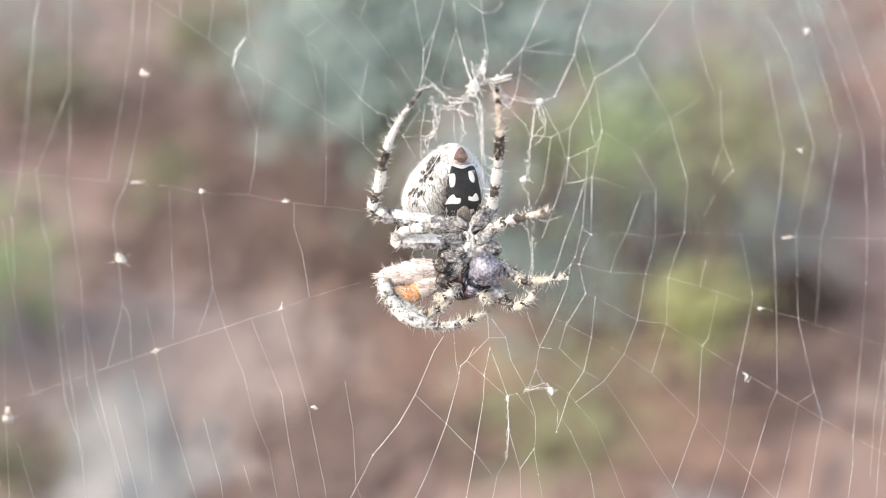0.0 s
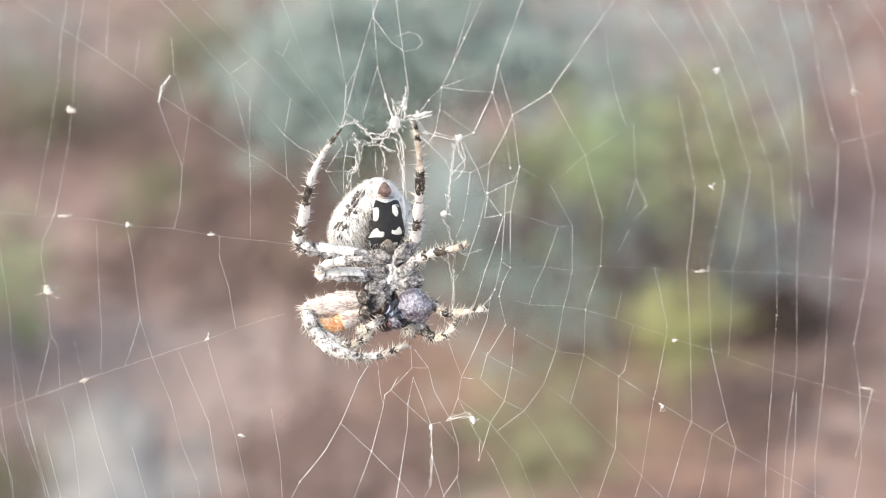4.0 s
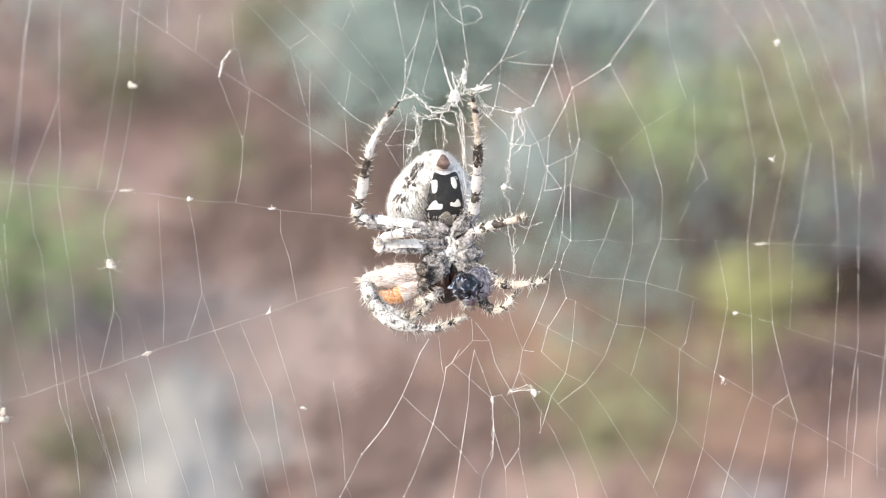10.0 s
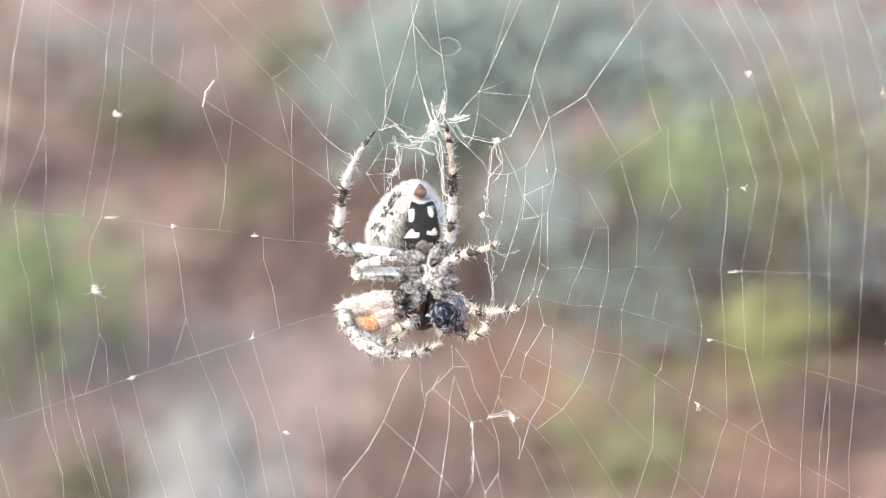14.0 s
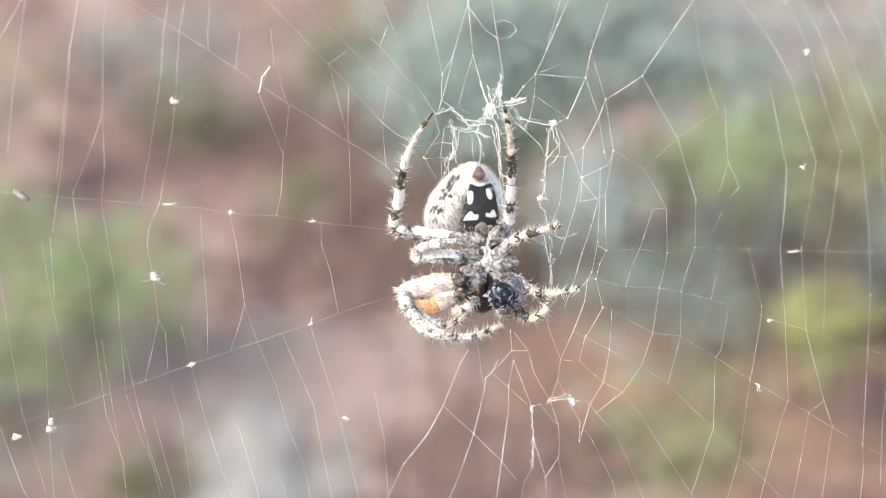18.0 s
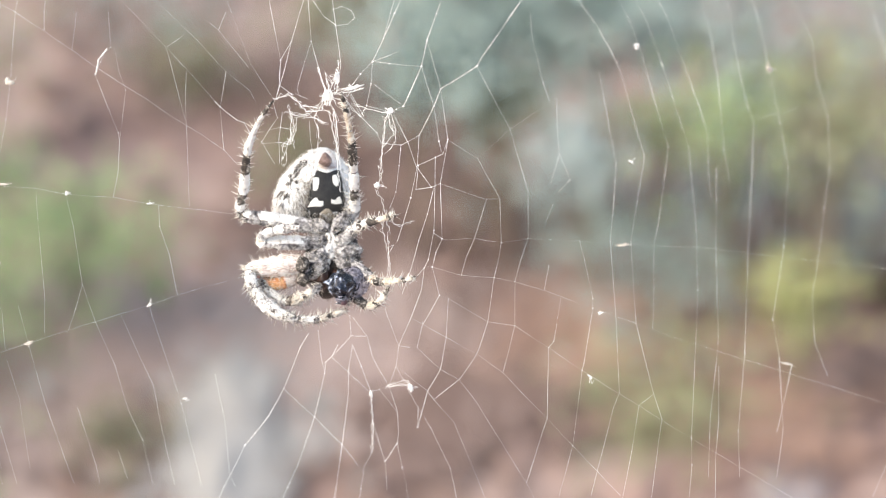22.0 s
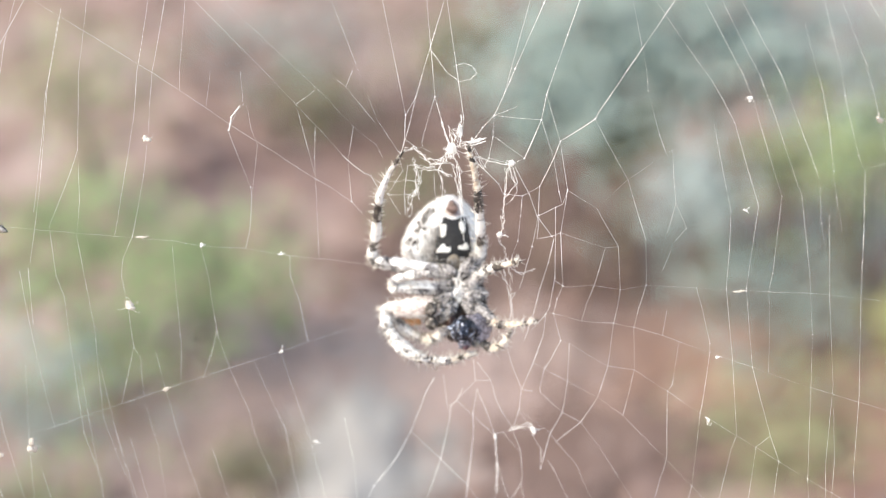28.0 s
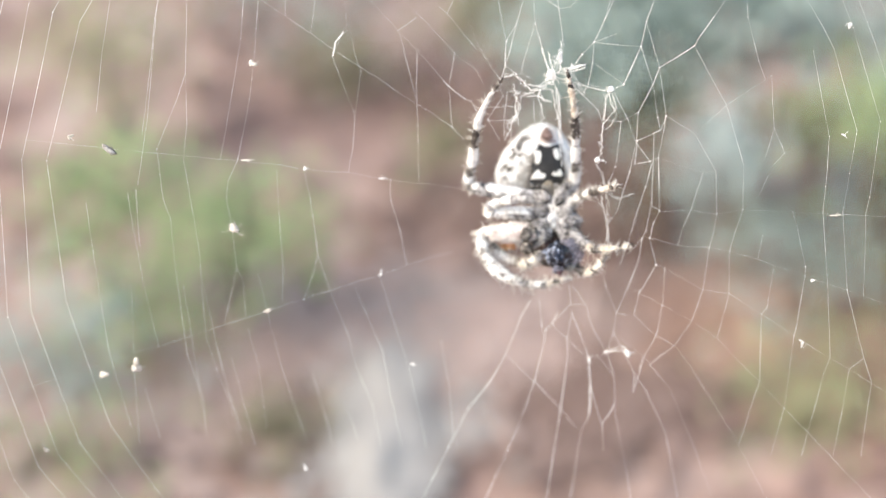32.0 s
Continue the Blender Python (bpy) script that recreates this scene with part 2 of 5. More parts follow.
# ---- ground ----
def build_ground():
    bm = bmesh.new()
    rows = [-60, -20, -6, -2, -0.8] + [-0.4 + 0.045 * k for k in range(45)] + [2.0, 3, 6, 20, 60]
    cols = [-60, -20, -6, -2] + [-0.9 + 0.045 * k for k in range(39)] + [1.2, 2, 6, 20, 60]
    grid = []
    for y in rows:
        line = []
        for x in cols:
            z = 0.018 * noise.noise((x * 5, y * 5, 0.3)) + 0.008 * noise.noise((x * 16, y * 16, 4)) if abs(x) < 1.3 and -0.5 < y < 2.1 else 0.0
            line.append(bm.verts.new((x, y, z)))
        grid.append(line)
    for a, b in zip(grid, grid[1:]):
        for j in range(len(cols) - 1):
            bm.faces.new((a[j], a[j + 1], b[j + 1], b[j]))
    tagged(mesh_object("ground", bm, SOIL), "pinkish brown dry garden soil", "ground", kind="structure")
    rng = random.Random(4)
    bm = bmesh.new()
    for _ in range(2600):
        x, y = rng.uniform(-0.75, 0.6), rng.uniform(0.3, 1.6)
        s = rng.uniform(4, 13)
        first = len(bm.verts)
        bmesh.ops.create_cube(bm, size=1.0)
        bm.verts.ensure_lookup_table()
        m = pose(x, y, 0.004 + 0.018 * noise.noise((x * 5, y * 5, 0.3)), rng.uniform(-25, 25), rng.uniform(-25, 25), rng.uniform(0, 360))
        for v in bm.verts[first:]:
            k = rng.uniform(0.75, 1.1)
            v.co = m @ Vector((v.co.x * s * 1.7 * k * MM, v.co.y * s * k * MM, v.co.z * s * 0.2 * MM))
    tagged(mesh_object("bark_mulch", bm, CHIP, smooth=False), "loose brown bark chips scattered on soil", "mulch", kind="stuff")


def litter_patch(name, label, centre, spread, material, count, seed):
    """Loose chips thrown thickest in the middle of a patch; centre and spread in mm."""
    rng = random.Random(seed)
    verts, faces = [], []
    for _ in range(int(count * 1.7)):
        x, y = (centre[0] + rng.gauss(0, spread[0])) * MM, (centre[1] + rng.gauss(0, spread[1])) * MM
        m = pose(x, y, 0.007 + 0.018 * noise.noise((x * 5, y * 5, 0.3)), rng.uniform(-20, 20), rng.uniform(-20, 20), rng.uniform(0, 360))
        a, b, c, n = rng.uniform(3, 6.5) * MM, rng.uniform(2.2, 4.2) * MM, 0.0008, len(verts)
        verts += [m @ Vector(p) for p in ((-a, -b, -c), (a, -b * 0.7, -c), (a * 0.8, b, -c), (-a * 0.9, b * 0.8, -c), (-a, -b, c), (a, -b * 0.7, c), (a * 0.8, b, c), (-a * 0.9, b * 0.8, c))]
        faces += [(n + 3, n + 2, n + 1, n), (n + 4, n + 5, n + 6, n + 7)] + [(n + j, n + (j + 1) % 4, n + 4 + (j + 1) % 4, n + 4 + j) for j in range(4)]
    me = bpy.data.meshes.new(name)
    me.from_pydata(verts, [], faces)
    me.materials.append(material)
    tagged(new(name, me), label, "litter", kind="stuff")


# ---- plants and stones ----
def shrub(name, label, centre, radius, height, material, leaves, size, seed, group="garden plants"):
    """A low bushy plant: stems from one root and many small pointed leaves. Centre of its foot, sizes in mm."""
    rng = random.Random(seed)
    plant = tagged(empty(name, pose(centre[0] * MM, centre[1] * MM, 0)), label, "plant", group)
    tips = []
    for _ in range(6):
        a, r = rng.uniform(0, 6.283), radius * rng.uniform(0.05, 0.5)
        top = Vector((math.cos(a) * r, math.sin(a) * r, max(6.0, height - radius * rng.uniform(0.1, 0.6))))
        bm = bmesh.new()
        tube(bm, smooth_path([(0, 0, -12, 0.8), (top.x * 0.25, top.y * 0.25, top.z * 0.5, 0.6), (*top, 0.3)], 4), 5)
        part("stem", bm, STEM, plant)
        tips.append(top)
    verts, faces = [], []
    for _ in range(leaves):
        c = rng.choice(tips) + Vector((rng.gauss(0, radius * 0.62), rng.gauss(0, radius * 0.62), rng.gauss(0, radius * 0.46)))
        c.z = max(3.0, c.z)
        m = pose(0, 0, 0, rng.uniform(-60, 60), rng.uniform(-50, 50), rng.uniform(0, 360)).to_3x3()
        L, w, n = size * rng.uniform(0.5, 1.1), size * rng.uniform(0.16, 0.28), len(verts)
        for p in ((0, 0, 0), (L * 0.4, -w, -w * 0.35), (L * 0.45, 0, w * 0.25), (L * 0.4, w, -w * 0.35), (L, 0, -w * 0.4)):
            verts.append((c + m @ Vector(p)) * MM)
        faces += [(n, n + 1, n + 2), (n, n + 2, n + 3), (n + 1, n + 4, n + 2), (n + 2, n + 4, n + 3)]
    me = bpy.data.meshes.new("crown")
    me.from_pydata(verts, [], faces)
    me.materials.append(material)
    crown = new("crown", me)
    crown.parent = plant
    tagged(crown, kind="stuff")
    return plant


def rock(name, label, centre, size, turn, material, seed):
    bm = bmesh.new()
    blob(bm, (0, 0, 0), size, (0, 0, 0), 0.35, 4, seed)
    ob = mesh_object(name, bm, material)
    ob.matrix_basis = pose(centre[0] * MM, centre[1] * MM, centre[2] * MM, *turn)
    return tagged(ob, label, "stone" if "stone" in name else "wood")


def build_garden():
    shrub("shrub", "leafy bright green plant growing from soil", (-207, 628), 31, 80, GREEN, 384, 11, 1)
    shrub("shrub", "leafy bright green plant growing from soil", (-269, 638), 33, 87, GREEN, 322, 11, 2)
    shrub("shrub", "bluish green leafy plant beside bark mulch", (-276, 565), 31, 51, TEAL, 236, 10, 3)
    shrub("shrub", "low green plant beside bark mulch", (-262, 513), 32, 31, GREEN, 115, 10, 4)
    shrub("shrub", "light green leafy plant behind bark mulch", (-311, 809), 37, 93, LIME, 260, 11, 5)
    shrub("shrub", "low olive plant with dry leaves", (-174, 548), 17, 20, OLIVE, 130, 9, 6)
    shrub("shrub", "blue-green leafy shrub behind bark mulch", (-30, 743), 43, 135, TEAL, 744, 12, 7)
    shrub("shrub", "blue-green leafy shrub behind bark mulch", (-63, 716), 26, 119, TEAL, 260, 12, 8)
    shrub("shrub", "blue-green leafy shrub behind bark mulch", (23, 750), 39, 134, TEAL, 620, 12, 9)
    shrub("shrub", "grey-blue leafy shrub behind bark mulch", (74, 772), 37, 123, PALE, 420, 12, 10)
    shrub("shrub", "grey-blue leafy shrub behind bark mulch", (142, 765), 44, 125, PALE, 330, 12, 11)
    shrub("shrub", "green leafy plant among blue-green shrubs", (77, 662), 32, 121, GREEN, 135, 11, 12)
    shrub("shrub", "yellow-green leafy plant among blue-green shrubs", (122, 640), 34, 132, LIME, 150, 11, 13)
    shrub("shrub", "pale blue leafy plant behind bark mulch", (13, 651), 16, 101, PALE, 230, 10, 14)
    shrub("shrub", "blue-green leafy shrub behind bark mulch", (-42, 723), 32, 121, TEAL, 496, 12, 15)
    shrub("shrub", "grey-green low plant on bark mulch", (54, 647), 34, 52, TEAL, 240, 9, 16)
    shrub("shrub", "yellow-green low plant beside a shaded gap", (109, 583), 17, 73, YELLOW, 215, 10, 17)
    shrub("shrub", "sparse yellow-green low plant on soil", (50, 568), 32, 23, LIME, 210, 9, 18)
    # the next two dark crowns stand in for shadow gaps in the planting
    shrub("shrub", "dark olive leaves for a shadow gap on bark mulch", (-116, 884), 28, 70, OLIVE, 322, 10, 19)
    shrub("shrub", "dark olive leaves for a shadow gap behind bark mulch", (-23, 716), 17, 96, OLIVE, 217, 10, 20)
    shrub("shrub", "yellow-green leafy plant among blue-green shrubs", (107, 723), 36, 103, LIME, 180, 11, 21)
    shrub("shrub", "blue-green leafy shrub behind bark mulch", (86, 706), 24, 98, TEAL, 200, 11, 22)
    shrub("shrub", "grey-green leafy plant on bark mulch", (20, 703), 36, 53, TEAL, 190, 10, 23)
    shrub("shrub", "yellow-green low plant on soil", (56, 583), 33, 31, LIME, 190, 9, 24)
    shrub("shrub", "sparse grey-green low plant beside a shaded gap", (144, 693), 30, 50, TEAL, 161, 10, 25)
    shrub("shrub", "sparse grey-green low plant on bark mulch", (84, 700), 26, 69, TEAL, 110, 10, 26)
    shrub("shrub", "small dark green plant on bark mulch", (-137, 782), 15, 35, OLIVE, 124, 9, 27)
    shrub("shrub", "leafy bright green plant growing from soil", (-246, 600), 30, 56, GREEN, 150, 10, 28)
    shrub("shrub", "sparse olive plant among blue-green shrubs", (48, 690), 20, 92, OLIVE, 130, 10, 31)
    shrub("shrub", "sparse olive plant among blue-green shrubs", (116, 655), 32, 122, OLIVE, 130, 10, 34)
    shrub("shrub", "sparse grey-green low plant on bark mulch", (-250, 985), 46, 30, TEAL, 170, 12, 32)
    shrub("shrub", "sparse olive low plant on bark mulch", (-205, 905), 26, 28, OLIVE, 110, 11, 33)
    rock("pale_stone", "long pale grey weathered stone lying on soil", (-131, 560, 3), (24, 72, 10), (0, 0, 6), STONE, 2.5)
    rock("lilac_stone", "pale lilac grey stone half sunk in soil", (102, 532, 3), (20, 22, 9), (0, 0, 30), LILAC, 3.5)
    # an added dark lump in place of a shadowed gap
    rock("shaded_gap", "dark lump standing in for a shaded gap beside leaves", (161, 662, 14), (17, 14, 30), (8, 0, 0), GAP, 4.5)
    litter_patch("bark_litter", "dark brown bark litter on soil", (-83, 754), (33, 32), DARK_LITTER, 190, 1)
    litter_patch("bark_litter", "dark brown bark litter on soil", (139, 645), (28, 19), DARK_LITTER, 200, 2)
    litter_patch("bark_litter", "dark brown bark litter on soil", (-173, 916), (35, 30), DARK_LITTER, 60, 3)
    litter_patch("bark_litter", "dark brown bark litter on soil", (-167, 562), (14, 16), DARK_LITTER, 80, 4)
    litter_patch("bark_litter", "dark brown bark litter on soil", (-36, 581), (22, 27), DARK_LITTER, 160, 5)
    litter_patch("bark_litter", "dark brown bark litter on soil", (-223, 996), (37, 38), DARK_LITTER, 80, 6)
    litter_patch("bark_litter", "dark brown bark litter on soil", (-85, 866), (21, 23), DARK_LITTER, 110, 7)
    litter_patch("leaf_litter", "rusty fallen leaves on soil", (26, 640), (30, 20), RUST, 80, 8)
    litter_patch("leaf_litter", "rusty fallen leaves on soil", (104, 688), (20, 24), RUST, 80, 16)
    litter_patch("leaf_litter", "rusty fallen leaves on soil", (90, 589), (27, 32), RUST, 120, 9)
    litter_patch("leaf_litter", "rusty fallen leaves on soil", (-254, 609), (23, 19), RUST, 160, 10)
    litter_patch("leaf_litter", "pale dry leaves on soil", (-109, 635), (35, 36), DRY, 120, 11)
    litter_patch("leaf_litter", "pale dry leaves on soil", (-103, 640), (30, 34), DRY, 180, 12)
    litter_patch("leaf_litter", "pale dry leaves on soil", (-211, 1008), (44, 38), DRY, 200, 13)
    litter_patch("leaf_litter", "pale dry leaves on soil", (-247, 604), (38, 38), DRY, 820, 14)
    litter_patch("gravel", "pale grey gravel round a stone", (-130, 572), (19, 44), STONE, 260, 15)


# ---- the web ----
HUB = (3.1, 2.2)
LEVEL = 420.0
# the spokes: half thickness, then angle and distance from the hub, from the inner end outwards
SPOKES = [
    (0.017, 111.9, 15.3, 105.2, 17.9, 100.9, 20.6, 97.2, 23.4, 84.0, 46.2),
    (0.0135, 108.7, 16.5, 105.7, 19.0, 104.9, 24.0, 103.4, 48.0),
    (0.02, 89.3, 14.8, 92.3, 17.3, 94.6, 20.3, 94.6, 23.3, 94.8, 47.3),
    (0.016, 101.9, 15.0, 102.1, 15.6, 97.4, 18.3, 94.6, 20.3),
    (0.013, 85.3, 16.3, 84.3, 17.2, 84.2, 18.1, 85.6, 20.0, 87.5, 23.3, 93.1, 47.0),
    (0.022, 79.5, 15.8, 76.5, 17.6, 73.4, 19.3, 72.1, 21.9, 71.2, 25.0, 67.8, 48.9),
    (0.013, 72.1, 21.9, 72.2, 24.8, 72.5, 48.8),
    (0.014, 70.8, 14.6, 71.7, 17.0, 73.4, 19.3),
    (0.022, 60.6, 15.3, 57.1, 16.8, 58.8, 21.6, 60.9, 24.3, 61.8, 27.3, 65.1, 51.2),
    (0.02, 45.4, 15.5, 48.8, 19.2, 50.7, 21.2, 47.5, 26.0, 48.0, 27.0, 49.2, 32.8, 51.6, 56.7),
    (0.008, 37.7, 18.0, 27.9, 20.0, 31.5, 25.1, 32.2, 28.5, 32.6, 31.6),
    (0.009, 23.5, 14.5, 14.0, 19.2, 14.0, 20.8),
    (0.009, -5.1, 13.4, -1.5, 17.0, -1.4, 20.3, 1.3, 23.4, 1.8, 26.0, 2.4, 29.3, 3.2, 35.1, 4.0, 42.5, 4.0, 44.3, 3.8, 68.3),
    (0.01, -22.6, 12.1, -21.0, 13.0, -18.3, 16.4, -13.9, 20.0, -12.6, 22.4, -11.9, 25.9, -11.8, 31.5, -11.6, 36.5, -11.4, 43.3, -11.2, 45.8, -9.9, 69.8),
    (0.01, -31.8, 15.2, -30.4, 16.2, -28.9, 21.3, -25.1, 24.1, -25.3, 28.5, -25.6, 32.9, -25.4, 40.1, -25.3, 46.7, -25.1, 50.5, -24.3, 74.5),
    (0.01, -49.9, 14.7, -43.7, 18.9, -39.9, 22.6, -38.6, 26.1, -39.3, 33.1, -39.7, 37.2, -40.1, 44.8, -40.9, 68.8),
    (0.011, -55.8, 18.0, -53.1, 21.5, -50.0, 23.6, -50.1, 26.8, -52.0, 37.6, -52.4, 39.0, -56.1, 62.8),
    (0.01, -66.8, 19.1, -60.7, 23.1, -60.3, 24.3, -58.5, 27.7, -60.1, 33.7, -60.8, 36.6, -64.3, 60.4),
    (0.013, -62.1, 16.9, -66.8, 19.1, -65.9, 24.4, -64.9, 27.3, -64.8, 32.7, -66.0, 35.6, -71.6, 59.1),
    (0.013, -73.9, 14.8, -74.4, 17.6, -71.9, 21.3, -72.0, 24.4, -73.6, 27.1, -74.8, 28.4, -75.3, 31.5, -75.7, 34.5, -77.6, 58.4),
    (0.02, -81.5, 15.7, -79.7, 18.4, -78.4, 21.6, -79.8, 25.7, -81.2, 29.1, -84.0, 31.2, -85.3, 34.1, -91.1, 57.7),
    (0.022, -81.5, 15.7, -84.8, 18.8, -85.7, 21.7, -88.7, 28.4, -90.5, 34.2, -94.1, 58.0),
    (0.02, -87.9, 15.5, -91.0, 17.2, -93.3, 17.9, -93.6, 19.4, -96.0, 25.1, -98.9, 31.6, -100.3, 34.7, -106.0, 58.3),
    (0.022, -101.7, 14.6, -104.1, 16.6, -106.2, 22.2, -108.2, 26.1, -111.4, 30.4, -112.4, 36.1, -114.5, 60.0),
    (0.011, -148.8, 14.2, -152.2, 16.6, -154.9, 19.7, -156.6, 23.1, -158.4, 26.5, -163.9, 50.3),
    (0.007, -158.1, 25.8, -161.7, 35.9, -163.2, 44.0, -164.3, 51.3, -166.4, 75.2),
    (0.01, 176.3, 11.2, 173.6, 14.6, 170.8, 21.0, 169.1, 24.7, 168.7, 29.9, 167.7, 33.2, 167.4, 38.0, 166.4, 61.9),
    (0.011, 145.9, 12.6, 143.3, 14.7, 142.8, 17.7, 142.9, 23.3, 142.7, 25.4, 142.9, 30.0, 142.7, 35.3, 142.6, 39.0, 142.6, 42.8, 142.9, 66.8),
    (0.01, 130.3, 15.8, 131.4, 17.8, 131.3, 19.0, 131.1, 22.9, 131.2, 27.2, 131.3, 31.7, 131.6, 55.7),
    (0.01, 120.1, 15.8, 119.7, 17.5, 123.1, 20.7, 124.7, 25.2, 125.9, 28.5, 129.8, 52.4),
    (0.011, 112.6, 15.0, 113.4, 16.1, 115.4, 19.9, 114.5, 25.8, 113.0, 49.7),
]


def sheet(x, z):
    """How far back the sheet of the web lies: dished at the sides, its top leaning away."""
    lean = -0.18 * (3 - z) if z < 3 else 0.013 * (z - 3) ** 2 if z < 21 else 4.21 + 0.45 * (z - 21)
    return 4 - (0.33 if x > 0 else 0.40) * (math.sqrt(x * x + 200) - 14.14) + lean


def on_web(angle, r):
    """A place on the sheet of the web, in mm, from the angle and distance at its hub; the sheet is dished away from the camera."""
    x, z = HUB[0] + r * math.cos(radians(angle)), HUB[1] + r * math.sin(radians(angle))
    return Vector((x, sheet(x, z), LEVEL + z))


def build_web():
    rng = random.Random(11)
    web = tagged(empty("spider_web", pose(0, 0, 0)), "torn white silk orb web, hung upright above soil", "spider web")

    def thread(name, places, radius, beads=0.45):
        bm = bmesh.new()
        rows = []
        for a, b in zip(places, places[1:]):
            n = max(2, int((b - a).length / 1.5))
            for k in range(n):
                s = k / n
                p = a.lerp(b, s) + Vector((0, 0, -0.012 * (b - a).length * 4 * s * (1 - s)))
                rows.append((*p, radius * (1 + 0.5 * noise.noise(p * 0.22)) * rng.uniform(0.45, 1.45)))
        rows.append((*places[-1], radius))
        tube(bm, rows, 4)
        for p in rows:
            if rng.random() < beads * 0.4:
                blob(bm, p[:3], [radius * rng.uniform(1.6, 3.4)] * 3, cuts=1)
        for p in places[1:-1]:
            if rng.random() < beads * 1.8:
                blob(bm, p, [radius * rng.uniform(2.6, 5.2)] * 3, cuts=1)
        part(name, bm, SILK, web)

    for radius, *polar in SPOKES:
        stops = [on_web(a, r) for a, r in zip(polar[::2], polar[1::2])]
        line = []
        for a, b in zip(stops, stops[1:]):
            n = max(1, int((b - a).length / 4))
            for j in range(n):
                p = a.lerp(b, j / n)
                p.y = sheet(p.x, p.z - LEVEL)
                line.append(p)
        thread("radial_thread", line + stops[-1:], radius * (1.35 if radius > 0.0125 else 0.9), 0.3)

    def strand(*polar, near=False):
        # the dense turns by the hub are the thickest
        thread("capture_thread", [on_web(a, r) for a, r in zip(polar[::2], polar[1::2])], 0.023 if near else 0.0155 if abs(polar[0]) > 130 else 0.0165)

    strand(100.9, 20.6, 105.7, 19.0, 107.5, 17.6, 108.7, 16.5, 111.9, 15.3, near=True)
    strand(73.4, 19.3, 67.2, 21.3)
    strand(73.4, 19.3, 58.8, 21.6)
    strand(60.9, 24.3, 50.7, 21.2)
    strand(58.8, 21.6, 48.8, 19.2, 39.0, 17.0, 35.2, 16.5, near=True)
    strand(48.8, 19.2, 45.4, 15.5, 48.0, 13.1, 55.8, 11.8, near=True)
    strand(50.7, 21.2, 37.7, 18.0, 34.3, 16.5, 34.6, 15.5, 35.3, 13.2, 24.1, 11.4, near=True)
    strand(60.6, 15.3, 70.8, 14.6, 70.6, 13.4, 78.6, 15.2, near=True)
    strand(79.0, 15.1, 71.8, 13.2, 61.2, 12.4, 56.5, 11.7, near=True)
    strand(57.1, 16.8, 70.8, 17.1)
    strand(58.7, 15.3, 46.0, 13.9, 35.6, 12.9, 23.0, 13.3, near=True)
    strand(45.4, 15.5, 35.6, 13.1, 20.0, 10.4, -13.9, 8.3, near=True)
    strand(48.0, 13.1, 40.7, 11.2, 26.7, 9.0, 14.9, 7.5, near=True)
    strand(47.5, 26.0, 31.5, 25.1)
    strand(119.2, 24.9, 115.7, 26.1)
    strand(120.2, 26.1, 119.2, 24.9, 116.5, 19.8)
    strand(123.1, 20.7, 131.4, 18.2, 143.3, 14.7, 145.9, 12.6)
    strand(131.5, 19.1, 131.4, 18.2, 130.3, 15.8, 128.7, 15.0, 131.1, 12.5, near=True)
    strand(108.7, 16.5, 104.9, 15.2, 104.2, 14.0, 100.3, 13.2, 96.8, 12.1, near=True)
    strand(111.9, 15.3, 103.1, 15.1, 98.3, 14.3, near=True)
    strand(113.6, 15.2, 114.8, 13.3, 121.2, 12.6, 128.4, 12.0, 131.9, 9.1, near=True)
    strand(111.6, 13.6, 119.6, 11.1, 129.2, 8.7, near=True)
    strand(121.2, 12.6, 115.7, 12.2, 108.6, 11.3, near=True)
    strand(129.0, 11.9, 119.0, 10.6, near=True)
    strand(99.0, 11.9, 100.6, 10.1, 101.3, 7.9, near=True)
    strand(94.7, 11.5, 96.5, 9.9, near=True)
    strand(-106.2, 22.2, -96.0, 25.1, -88.7, 28.4, -85.2, 31.1)
    strand(-97.4, 14.1, -95.1, 17.4, -93.4, 19.4)
    strand(-91.0, 17.2, -81.4, 14.5, -73.9, 14.8, near=True)
    strand(-80.2, 12.0, -81.4, 14.5, near=True)
    strand(-91.0, 17.2, -85.1, 19.0, -78.9, 21.6)
    strand(-78.4, 21.6, -75.4, 21.5, -72.3, 24.4)
    strand(-79.8, 25.7, -78.9, 30.6, -79.8, 34.2, near=True)
    strand(-78.9, 30.6, -74.8, 28.4, near=True)
    strand(-71.9, 21.3, -66.8, 19.1, near=True)
    strand(-62.1, 16.9, -59.9, 13.2, -56.0, 10.6, near=True)
    strand(-62.1, 16.9, -58.5, 17.6, near=True)
    strand(-62.1, 16.9, -49.9, 14.7, -35.1, 13.2, -23.7, 12.2, near=True)
    strand(-65.5, 24.4, -68.2, 26.9, -60.7, 23.1, near=True)
    strand(-60.7, 23.1, -53.1, 21.5, -43.7, 18.9, -30.4, 16.2, near=True)
    strand(-60.3, 24.3, -54.8, 23.8, -50.0, 23.6)
    strand(-46.8, 15.9, -55.8, 18.0, near=True)
    strand(-78.4, 12.3, -73.9, 14.8, near=True)
    strand(37.7, 18.0, 23.5, 14.5, -4.6, 13.4, -12.7, 12.9, -21.0, 13.0, -31.8, 15.2, -47.2, 16.1, near=True)
    strand(34.6, 15.5, 22.5, 13.7, -1.0, 12.4, -18.3, 12.3, -23.7, 12.2, -37.2, 11.8, near=True)
    strand(24.1, 11.4, 23.0, 13.3, 23.5, 14.5, near=True)
    strand(22.1, 13.5, 8.4, 11.8, -9.3, 10.7, -27.8, 10.9, -45.3, 12.0, near=True)
    strand(-2.4, 12.4, -4.6, 13.4, near=True)
